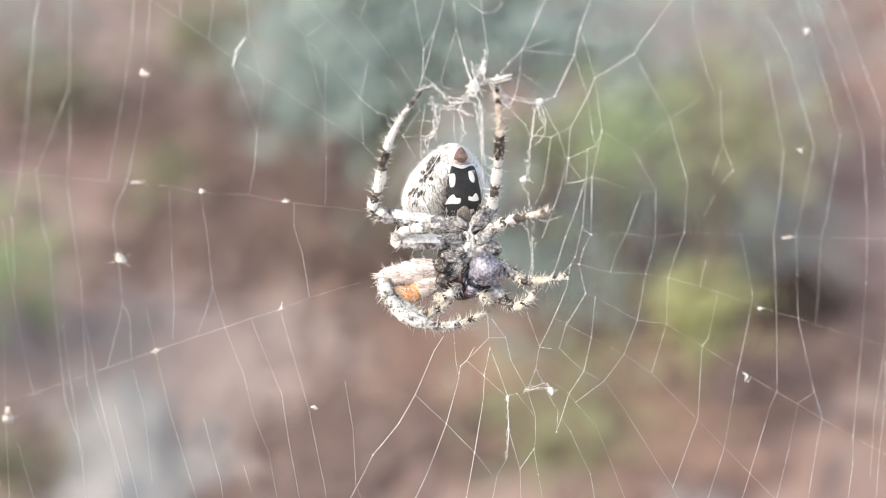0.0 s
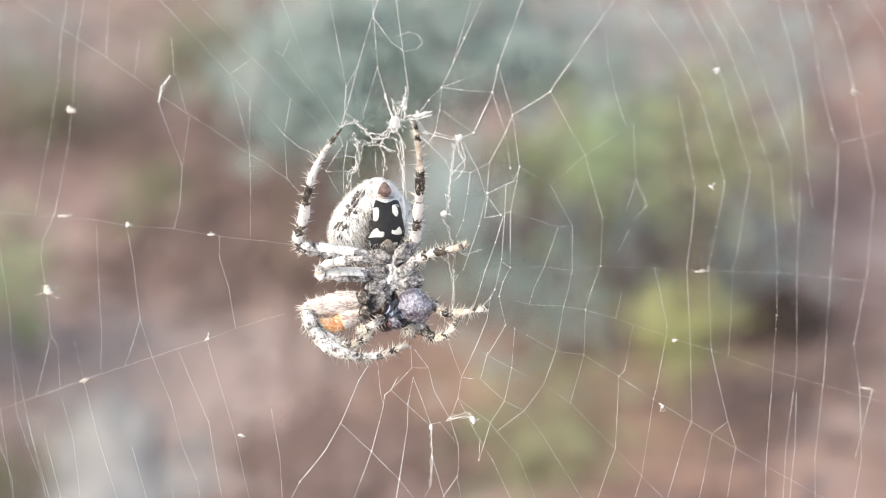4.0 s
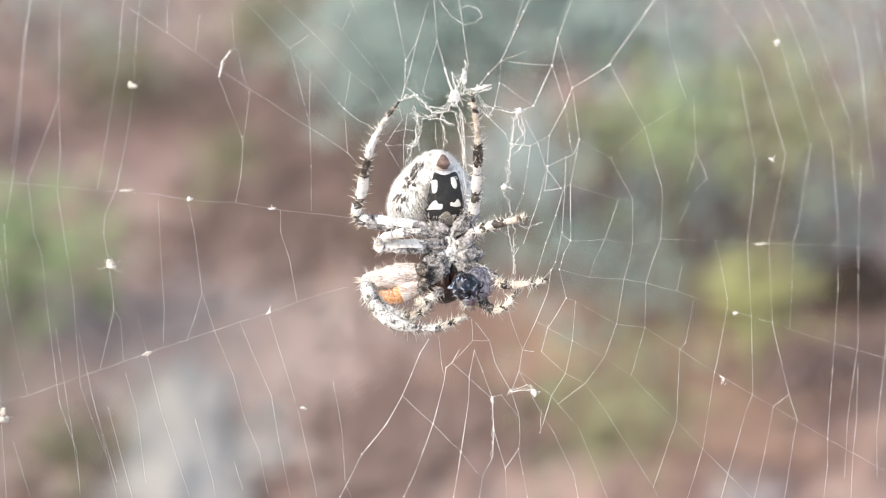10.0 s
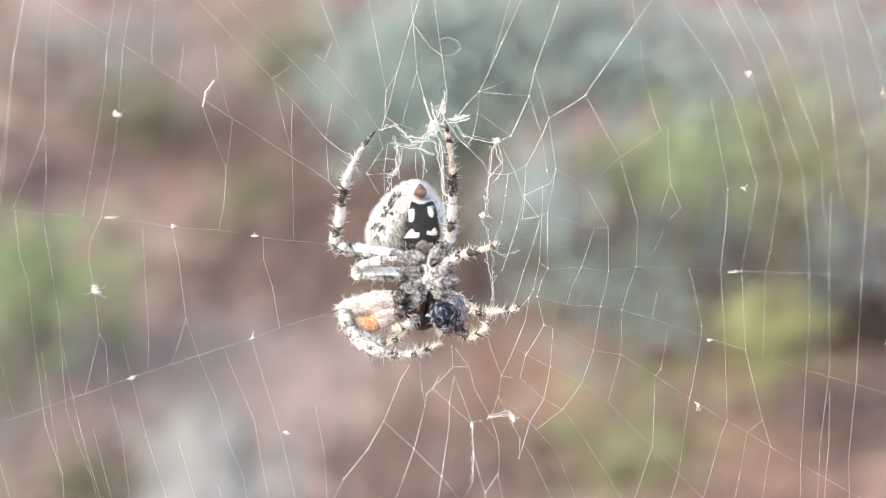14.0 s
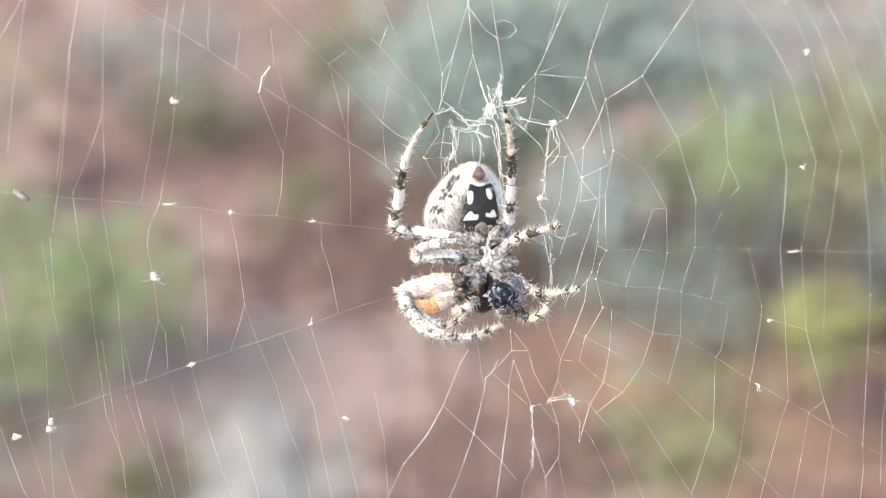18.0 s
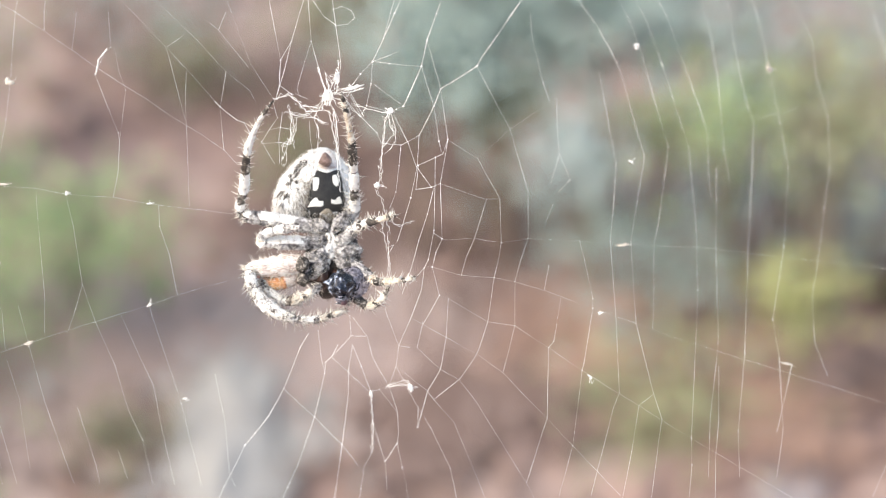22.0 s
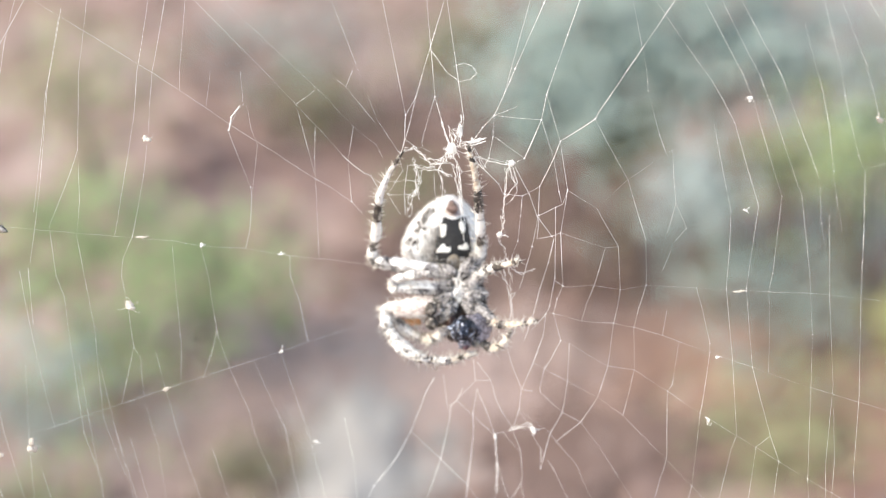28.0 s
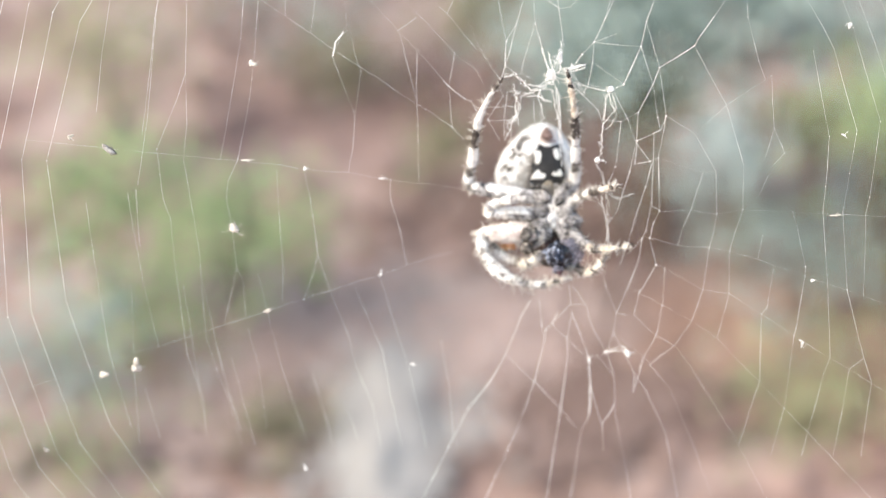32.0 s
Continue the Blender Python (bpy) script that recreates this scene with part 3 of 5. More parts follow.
    strand(14.0, 20.8, -1.4, 20.3, -7.9, 20.1, -13.9, 20.0, -28.9, 21.3, -39.9, 22.6, -50.0, 23.6)
    strand(14.0, 19.2, -1.4, 17.2, -10.5, 16.4, -18.3, 16.4)
    strand(31.5, 25.1, 17.4, 24.3, 15.2, 24.3, 1.3, 23.4, -6.1, 22.6, -12.6, 22.4, -25.1, 24.1, -38.6, 26.1)
    strand(27.9, 20.0, 14.0, 20.8)
    strand(-4.9, 25.9, -12.0, 25.8)
    strand(-12.2, 27.8, -23.2, 28.7, -25.3, 28.5, -34.1, 31.0, -39.3, 33.1, -43.1, 34.1, -52.0, 37.6)
    strand(57.6, 40.3, 46.7, 34.4, 43.9, 33.0, 36.2, 31.1, 32.6, 30.7)
    strand(32.6, 31.6, 27.7, 30.2, 22.5, 29.2, 16.4, 27.1)
    strand(22.5, 29.2, 18.2, 29.4, 16.7, 29.4, 14.3, 27.8)
    strand(11.7, 26.9, 6.3, 25.5)
    strand(2.4, 29.3, -1.8, 29.9, -9.8, 31.3, -11.8, 31.5, -24.0, 32.7, -25.6, 32.9, -32.8, 34.7, -39.7, 37.2, -48.2, 40.6)
    strand(32.9, 37.3, 31.2, 36.9, 18.5, 35.1, 11.6, 33.8, 3.2, 32.8, -11.8, 34.2, -25.4, 37.6, -28.5, 37.9, -39.7, 41.0, -43.8, 42.7)
    strand(52.5, 40.6, 38.6, 39.7, 35.1, 39.6, 31.6, 39.5, 18.6, 38.4, 11.4, 36.4, 3.6, 35.1, -11.6, 36.5, -22.2, 40.9, -25.3, 43.0, -28.3, 43.8, -36.7, 47.2)
    strand(-22.2, 40.9, -25.4, 40.1, -33.0, 42.3, -39.9, 45.0)
    strand(48.8, 45.0, 36.6, 43.1, 32.9, 42.6, 19.3, 41.3, 7.0, 38.3, 3.8, 37.7, -4.4, 37.8, -11.5, 38.4)
    strand(47.2, 46.5, 35.4, 44.7, 32.6, 44.3, 29.7, 44.0, 18.7, 43.5, 7.6, 42.5, -2.9, 42.6, -11.4, 43.3, -25.3, 46.7, -28.7, 48.3, -33.0, 50.2)
    strand(46.1, 48.3, 34.7, 46.9, 33.0, 46.7, 23.7, 46.0, 20.2, 46.0, 14.7, 44.8, 11.6, 44.7)
    strand(-13.3, 46.3, -20.9, 48.4, -25.1, 49.7, -30.7, 52.4)
    strand(15.6, 45.9, 4.8, 44.5, -9.8, 45.6, -21.3, 47.5, -28.8, 50.5)
    strand(40.4, 56.3, 31.3, 53.1, 28.5, 52.1, 21.9, 51.0, 20.0, 51.1, 13.7, 49.4, 4.9, 48.0, -10.1, 48.6, -20.8, 50.7, -26.2, 53.2)
    strand(39.9, 57.7, 30.6, 55.8, 27.3, 55.1, 19.3, 53.8, 14.6, 53.5, 5.3, 51.8, -4.5, 50.9, -9.3, 52.3, -18.0, 55.0, -23.6, 56.5)
    strand(38.7, 59.6, 29.4, 59.9, 26.1, 60.0, 22.6, 59.0, 18.8, 58.9, 14.1, 57.8, 10.1, 56.5, 5.6, 55.6, -0.7, 54.8, -6.0, 55.6, -9.4, 57.6)
    strand(-9.5, 53.7, -18.3, 54.4)
    strand(20.3, 51.4, 20.4, 56.1)
    strand(131.2, 27.2, 126.2, 26.8)
    strand(131.2, 27.2, 132.6, 25.9, 141.7, 20.3)
    strand(131.6, 23.7, 137.9, 21.4, 154.2, 17.6, 171.5, 16.2)
    strand(134.3, 34.6, 138.5, 31.9, 139.9, 32.1, 144.0, 31.7, 152.7, 26.2, 154.4, 25.7, 162.4, 24.7, 169.1, 24.7)
    strand(138.1, 31.6, 141.2, 29.6, 143.5, 27.8, 154.4, 25.7)
    strand(137.6, 37.3, 142.7, 35.3)
    strand(131.9, 45.2, 140.4, 40.2, 142.6, 39.0)
    strand(133.7, 46.9, 142.6, 42.8, 146.4, 41.2, 150.5, 39.7, 156.6, 38.3, 167.1, 37.7, 171.3, 38.5, 174.6, 38.6, -179.3, 38.1, -171.6, 38.3, -169.3, 37.9, -162.7, 39.0)
    strand(135.0, 48.4, 143.7, 44.3, 148.7, 42.2, 160.5, 40.0, 167.3, 39.7)
    strand(-171.6, 38.3, -162.7, 41.7)
    strand(139.5, 53.9, 147.3, 50.0, 155.8, 46.4, 158.5, 46.3, 166.3, 47.1, 173.7, 45.8, 177.2, 45.0, -176.3, 45.0, -166.5, 45.8, -160.9, 46.9, -153.2, 48.0, -147.6, 50.7)
    strand(155.8, 46.4, 162.3, 44.4, 167.5, 43.9, -177.0, 42.1, -169.2, 42.8, -161.7, 44.2, -156.2, 44.8, -150.8, 45.7)
    strand(142.9, 55.3, 150.9, 52.3, 154.2, 51.1, 160.0, 49.7, 164.5, 49.1)
    strand(168.7, 29.9, 176.5, 28.9, -169.1, 28.9, -164.3, 30.4, -160.1, 32.3)
    strand(168.8, 33.1, -179.6, 32.6, -168.5, 33.2, -162.2, 34.5)
    strand(171.5, 19.6, 179.5, 19.5, -170.2, 18.9, -158.2, 19.5, -155.1, 19.8)
    strand(-169.1, 28.9, -159.3, 29.1, -147.9, 30.0, -138.5, 32.5, -131.4, 34.6, -124.7, 38.7)
    strand(-158.0, 26.3, -137.8, 28.7, -129.5, 32.4, -121.1, 37.8)
    strand(-156.6, 23.1, -153.6, 23.4, -135.9, 26.5, -129.6, 28.6, -118.0, 35.5, -116.6, 36.8)
    strand(172.6, 49.8, 177.1, 49.3, -174.5, 48.9, -166.7, 49.2, -163.6, 49.5)
    strand(-126.9, 23.6, -118.2, 28.2, -112.3, 34.5, -110.4, 35.8)
    strand(-145.6, 36.2, -135.0, 40.0, -132.5, 41.5)
    strand(-133.9, 37.1, -129.3, 39.3)
    strand(-159.2, 52.9, -151.7, 54.7)
    strand(-160.6, 43.4, -153.0, 44.8, -145.7, 46.9)
    strand(-160.5, 39.4, -153.2, 40.5, -142.7, 44.8)
    strand(173.6, 54.4, 179.5, 54.0, -173.3, 54.0, -166.0, 54.8, -155.3, 56.6)
    strand(140.5, 62.0, 147.8, 59.1, 156.3, 56.3, 162.6, 54.8)
    strand(-171.6, 44.6, -157.0, 47.0, -149.5, 49.7)
    strand(-170.6, 42.4, -158.7, 43.7, -143.8, 48.1)
    strand(-156.6, 42.7, -142.3, 47.0)
    strand(-169.3, 36.1, -150.7, 38.4, -135.8, 43.1)
    strand(172.2, 48.9, -179.3, 48.7)
    strand(142.0, 55.6, 150.0, 52.5, 162.2, 49.0, 171.4, 48.7)
    strand(-173.9, 50.3, -163.0, 52.8, -152.9, 56.9)
    strand(37.4, 52.1, 33.9, 51.0, 30.3, 50.2, 26.0, 49.1, 17.7, 47.2, 13.4, 46.9)
    # the outer turns run on at an even pitch
    sides = ([48, 33.5, 18, 2, -14, -28, -43, -54], [140, 154, 168.5, 186, 203, 218, 233])
    for fan, start, stop in ((sides[0], 66.0, 78), (sides[1], 58.0, 78)):
        r = start
        while r < stop:
            line = [on_web(a, r * (1 + 0.10 * (abs(k - (len(fan) - 1) / 2) / len(fan))) + rng.uniform(-0.6, 0.6)) for k, a in enumerate(fan)]
            cut = rng.choice((0, 0, 1))
            thread("capture_thread", line[cut:], 0.019)
            r += rng.uniform(2.6, 3.5)
    return web


def wiggle(name, label, stops, radius, sway, seed, material=None, category="silk"):
    """A loose curly thread through the given places of the web (angle, distance)."""
    rng = random.Random(seed)
    bm = bmesh.new()
    for wide in (1.0, 0.7):
        path = []
        for (a, r), (b, q) in zip(stops, stops[1:]):
            p, q = on_web(a, r), on_web(b, q)
            n = max(2, int((q - p).length / 0.36))
            for k in range(n):
                off = Vector([rng.gauss(0, sway * wide) for _ in range(3)]) * rng.choice((0.3, 0.6, 1.2))
                path.append((*(p.lerp(q, k / n) + off), 0.8 * radius * rng.uniform(0.5, 1.7)))
                if rng.random() < 0.12:
                    blob(bm, path[-1][:3], [radius * rng.uniform(1.5, 3.0) for _ in range(3)], cuts=1)
        path.append((*on_web(*stops[-1]), 0.6 * radius))
        tube(bm, smooth_path(path, 3), 5)
    return tagged(mesh_object(name, bm, material or TUFT), label, category, "loose silk in the web")


def tuft(name, label, place, size, material, seed, wisps=10, category="debris", turn=0.0):
    """A clot of silk or plant fluff: a lumpy core with wisps. Its place on the web; half sizes in mm."""
    rng = random.Random(seed)
    bm = bmesh.new()
    for _ in range(3):
        blob(bm, [rng.gauss(0, s * 0.3) for s in size], [s * rng.uniform(0.5, 0.8) for s in size], (0, 0, 0), 0.7, 2, rng.random() * 9)
    for _ in range(wisps):
        way = Vector((rng.gauss(0, size[0]), rng.gauss(0, size[1]), rng.gauss(0, size[2])))
        tube(bm, smooth_path([(0, 0, 0, 0.04), (*(way * 0.6 + Vector([rng.gauss(0, 0.28) for _ in range(3)])), 0.032), (*(way * 0.8), 0.015)], 4), 4)
    ob = mesh_object(name, bm, material)
    p = on_web(*place)
    ob.matrix_basis = pose(p.x * MM, p.y * MM, p.z * MM, 0, turn, 0)
    return tagged(ob, label, category, "silk clots in the web" if category == "silk" else "flecks in the web")


def build_litter():
    wiggle("loose_silk", "curly loose white silk thread", [(107.7, 14.2), (107.9, 12.6), (113.0, 10.6), (113.3, 9.3)], 0.026, 0.24, 21)
    wiggle("loose_silk", "curly loose white silk thread", [(102.7, 13.8), (96.5, 12.6), (93.3, 13.5), (87.1, 12.6)], 0.027, 0.28, 22)
    wiggle("loose_silk", "curly loose white silk thread", [(120.3, 10.7), (115.8, 10.0), (109.6, 10.9)], 0.025, 0.18, 23)
    wiggle("loose_silk", "curly loose white silk thread", [(90.1, 17.1), (88.1, 15.3), (84.7, 13.6)], 0.034, 0.2, 24)
    wiggle("loose_silk", "curly loose white silk thread", [(84.9, 18.3), (85.3, 16.9), (87.7, 15.3)], 0.034, 0.16, 25)
    wiggle("loose_silk", "curly loose white silk thread", [(84.9, 12.9), (81.8, 9.3), (74.3, 6.1)], 0.025, 0.1, 26)
    wiggle("loose_silk", "curly loose white silk thread", [(96.8, 12.1), (94.2, 10.7), (97.5, 8.5)], 0.025, 0.1, 27)
    tuft("silk_tuft", "white matted silk clot above the spider", (88.6, 14.6), (0.55, 0.4, 1.0), TUFT, 1, 40, "silk", turn=-12)
    tuft("silk_tuft", "white matted silk clot above the spider", (85.4, 16.6), (0.22, 0.2, 0.9), TUFT, 2, 16, "silk")
    tuft("silk_tuft", "long white silk shred", (78.5, 15.9), (1.2, 0.2, 0.2), TUFT, 3, 16, "silk", turn=-14)
    tuft("silk_tuft", "small white silk clot", (60.8, 15.3), (0.55, 0.35, 0.35), TUFT, 4, 5, "silk")
    tuft("silk_tuft", "small white silk clot", (37.3, 7.6), (0.4, 0.3, 0.5), TUFT, 5, 3, "silk")
    tuft("silk_tuft", "small white silk clot", (-65.0, 22.1), (0.38, 0.3, 0.5), TUFT, 6, 3, "silk")
    tuft("silk_tuft", "small white silk clot", (-78.5, 21.9), (0.25, 0.2, 0.5), TUFT, 7, 3, "silk")
    tuft("plant_fluff", "white plant fluff caught in the web", (-179.4, 38.1), (0.8, 0.4, 0.55), FLECK, 8, 8)
    tuft("plant_fluff", "pale fleck caught in the web", (151.3, 39.6), (0.6, 0.3, 0.4), FLECK, 9, 4)
    tuft("plant_fluff", "thin pale fleck caught in the web", (167.2, 36.7), (0.7, 0.15, 0.15), FLECK, 10, 2)
    tuft("plant_fluff", "thin pale fleck caught in the web", (-161.5, 36.4), (0.75, 0.18, 0.18), FLECK, 11, 2, turn=-20)
    tuft("plant_fluff", "thin pale fleck caught in the web", (2.8, 34.3), (0.75, 0.15, 0.14), FLECK, 12, 2)
    tuft("plant_fluff", "tiny white fleck caught in the web", (-129.6, 27.8), (0.3, 0.2, 0.22), TUFT, 13, 2)
    tuft("plant_fluff", "tiny white fleck caught in the web", (18.3, 36.8), (0.25, 0.2, 0.2), TUFT, 14, 2)
    tuft("plant_fluff", "tiny white fleck caught in the web", (33.4, 42.4), (0.3, 0.2, 0.3), TUFT, 15, 3)
    tuft("plant_fluff", "tiny white fleck caught in the web", (-12.2, 32.4), (0.3, 0.15, 0.15), TUFT, 16, 2)
    tuft("plant_fluff", "tiny white fleck caught in the web", (-25.8, 34.0), (0.35, 0.15, 0.15), TUFT, 17, 2, turn=30)
    tuft("plant_fluff", "tiny white fleck caught in the web", (-156.7, 23.0), (0.2, 0.2, 0.2), TUFT, 18, 2)
    tuft("plant_fluff", "tiny white fleck caught in the web", (168.4, 29.8), (0.25, 0.2, 0.3), TUFT, 19, 2)
    tuft("plant_fluff", "tiny white fleck caught in the web", (170.9, 20.6), (0.3, 0.15, 0.15), TUFT, 20, 2)
    tuft("seed", "small dark and pale seed husk in the web", (166.8, 52.5), (1.2, 0.4, 0.45), SEED, 21, 4, turn=40)
    tuft("plant_fluff", "cream plant fluff caught in the web", (-162.4, 52.7), (0.6, 0.35, 0.8), FLECK, 22, 6)
    tuft("plant_fluff", "cream plant fluff caught in the web", (-163.5, 56.4), (0.6, 0.35, 0.4), FLECK, 23, 6)
    tuft("plant_fluff", "tiny white fleck caught in the web", (165.7, 57.1), (0.3, 0.2, 0.3), FLECK, 24, 3)
    tuft("seed", "tiny dark seed husk in the web", (-158.2, 66.0), (0.35, 0.25, 0.7), SEED, 25, 3, turn=-15)
    tuft("plant_fluff", "tiny white fleck caught in the web", (-133.4, 45.7), (0.3, 0.2, 0.3), TUFT, 26, 3)
    tuft("plant_fluff", "thin pale fleck caught in the web", (-9.6, 53.2), (0.9, 0.15, 0.15), FLECK, 27, 2, turn=12)
    tuft("plant_fluff", "pale fleck caught in the web", (24.9, 54.5), (0.4, 0.25, 0.5), FLECK, 28, 4)
    wiggle("loose_silk", "curly loose white silk thread", [(107.1, 13.1), (109.0, 11.3), (117.9, 9.9), (128.7, 8.3)], 0.027, 0.3, 1)
    wiggle("loose_silk", "curly loose white silk thread", [(111.4, 13.5), (100.9, 12.6), (89.1, 11.6)], 0.030, 0.26, 2)
    wiggle("loose_silk", "curly loose white silk thread", [(88.3, 12.9), (84.1, 9.8), (79.0, 6.6), (66.2, 3.7)], 0.027, 0.14, 3)
    wiggle("loose_silk", "curly loose white silk thread", [(61.0, 14.9), (54.2, 13.5), (54.2, 11.6)], 0.025, 0.12, 4)
    wiggle("loose_silk", "curly loose white silk thread", [(61.3, 14.6), (55.0, 11.5), (49.7, 9.9), (34.6, 7.3)], 0.022, 0.24, 5)
    wiggle("loose_silk", "curly loose white silk thread", [(11.8, 6.1), (-12.6, 6.6), (-32.7, 8.2), (-45.1, 9.7)], 0.022, 0.2, 6)
    wiggle("loose_silk", "curly loose white silk thread", [(-78.5, 21.9), (-80.1, 26.4), (-81.7, 29.3)], 0.026, 0.12, 7)
    wiggle("loose_silk", "curly loose white silk thread", [(-73.2, 21.5), (-68.3, 21.3), (-64.7, 21.8)], 0.030, 0.15, 8)
    wiggle("loose_silk", "thin loose loop of silk", [(94.7, 25.3), (92.6, 24.1), (90.3, 22.8), (86.6, 22.0), (83.3, 22.3), (81.7, 23.1), (82.9, 23.8), (85.6, 24.0), (88.4, 23.5)], 0.016, 0.04, 9)
    wiggle("loose_silk", "curly loose white silk thread", [(144.0, 31.6), (141.6, 32.2), (139.0, 32.2)], 0.065, 0.05, 10)
    wiggle("loose_silk", "curly loose white silk thread", [(112.7, 15.3), (106.3, 15.3), (101.5, 13.7), (93.4, 13.2)], 0.034, 0.14, 11)
    wiggle("loose_silk", "curly loose white silk thread", [(92.6, 17.6), (91.0, 15.9), (89.1, 14.7)], 0.045, 0.12, 12)
    wiggle("loose_silk", "curly loose white silk thread", [(89.1, 14.7), (93.5, 12.9), (100.5, 13.0)], 0.04, 0.24, 13)
    wiggle("loose_silk", "curly loose white silk thread", [(60.0, 15.1), (69.7, 14.3), (77.7, 14.2)], 0.030, 0.1, 14)
    wiggle("loose_silk", "curly loose white silk thread", [(8.4, 6.4), (-1.7, 8.2), (3.6, 10.2)], 0.025, 0.15, 15)
    wiggle("loose_silk", "curly loose white silk thread", [(60.5, 15.2), (60.2, 13.9), (57.1, 12.7), (55.5, 11.8), (52.3, 10.5), (46.2, 9.5), (40.9, 8.5), (37.6, 7.4)], 0.022, 0.14, 31)
    wiggle("loose_silk", "curly loose white silk thread", [(59.1, 15.0), (54.3, 14.0), (51.3, 13.0), (50.6, 11.9), (51.3, 10.9)], 0.022, 0.1, 32)
    wiggle("loose_silk", "curly loose white silk thread", [(35.4, 7.2), (21.6, 6.9), (-3.9, 7.0), (-26.4, 7.7), (-39.7, 9.2)], 0.022, 0.13, 33)
    wiggle("loose_silk", "curly loose white silk thread", [(88.9, 15.3), (90.8, 14.5), (89.5, 13.5), (87.1, 14.2), (88.9, 14.8)], 0.045, 0.3, 34)
    wiggle("loose_silk", "curly loose white silk thread", [(89.6, 14.8), (86.9, 13.6), (85.8, 12.6), (83.6, 10.1), (79.6, 7.3)], 0.024, 0.1, 35)
    wiggle("loose_silk", "curly loose white silk thread", [(87.5, 13.7), (84.6, 12.5), (81.9, 10.1), (79.8, 7.1)], 0.03, 0.08, 36)
    wiggle("loose_silk", "curly loose white silk thread", [(90.3, 13.9), (94.8, 13.5), (97.8, 12.8), (102.2, 12.6), (105.9, 12.5), (108.6, 11.1), (115.0, 10.0), (120.9, 10.3)], 0.026, 0.22, 37)
    wiggle("loose_silk", "curly loose white silk thread", [(93.6, 13.0), (96.1, 12.3), (90.9, 11.5)], 0.03, 0.2, 38)
    wiggle("loose_silk", "curly loose white silk thread", [(84.6, 16.3), (85.1, 15.7), (83.4, 15.4), (86.0, 14.8)], 0.034, 0.2, 39)
    wiggle("loose_silk", "curly loose white silk thread", [(81.4, 15.1), (77.5, 15.6), (74.0, 16.3)], 0.05, 0.1, 40)
    wiggle("loose_silk", "curly loose white silk thread", [(-72.5, 21.2), (-69.6, 21.1), (-66.1, 21.0), (-65.0, 22.0)], 0.022, 0.1, 41)
    wiggle("loose_silk", "curly loose white silk thread", [(82.5, 15.0), (78.0, 13.9), (71.8, 13.2), (70.7, 14.5)], 0.026, 0.12, 42)


# ---- the spider ----
# Its own space, in mm: x to its left, y away from the web, z towards its tail; the origin is the breastplate.
def belly_ring(z):
    """Half width, half depth and centre of the abdomen at the height z."""
    s = (z - 2.6) / 9.6
    s = min(1.0, max(0.0, s))
    wide = 5.15 * ((1 - ((s - 0.3) / 0.71) ** 1.9) ** 0.75 if s > 0.3 else math.sqrt(1 - ((0.3 - s) / 0.45) ** 2))
    return max(0.05, wide), max(0.05, wide), -2.2 + 0.9 * s * s, 4.7 + 0.3 * s


def on_belly(x, z, proud=0.0):
    w, d, cx, cy = belly_ring(z)
    u = max(-0.995, min(0.995, (x - cx) / w))
    return Vector((x, cy - d * math.sqrt(1 - u * u) - proud, z))


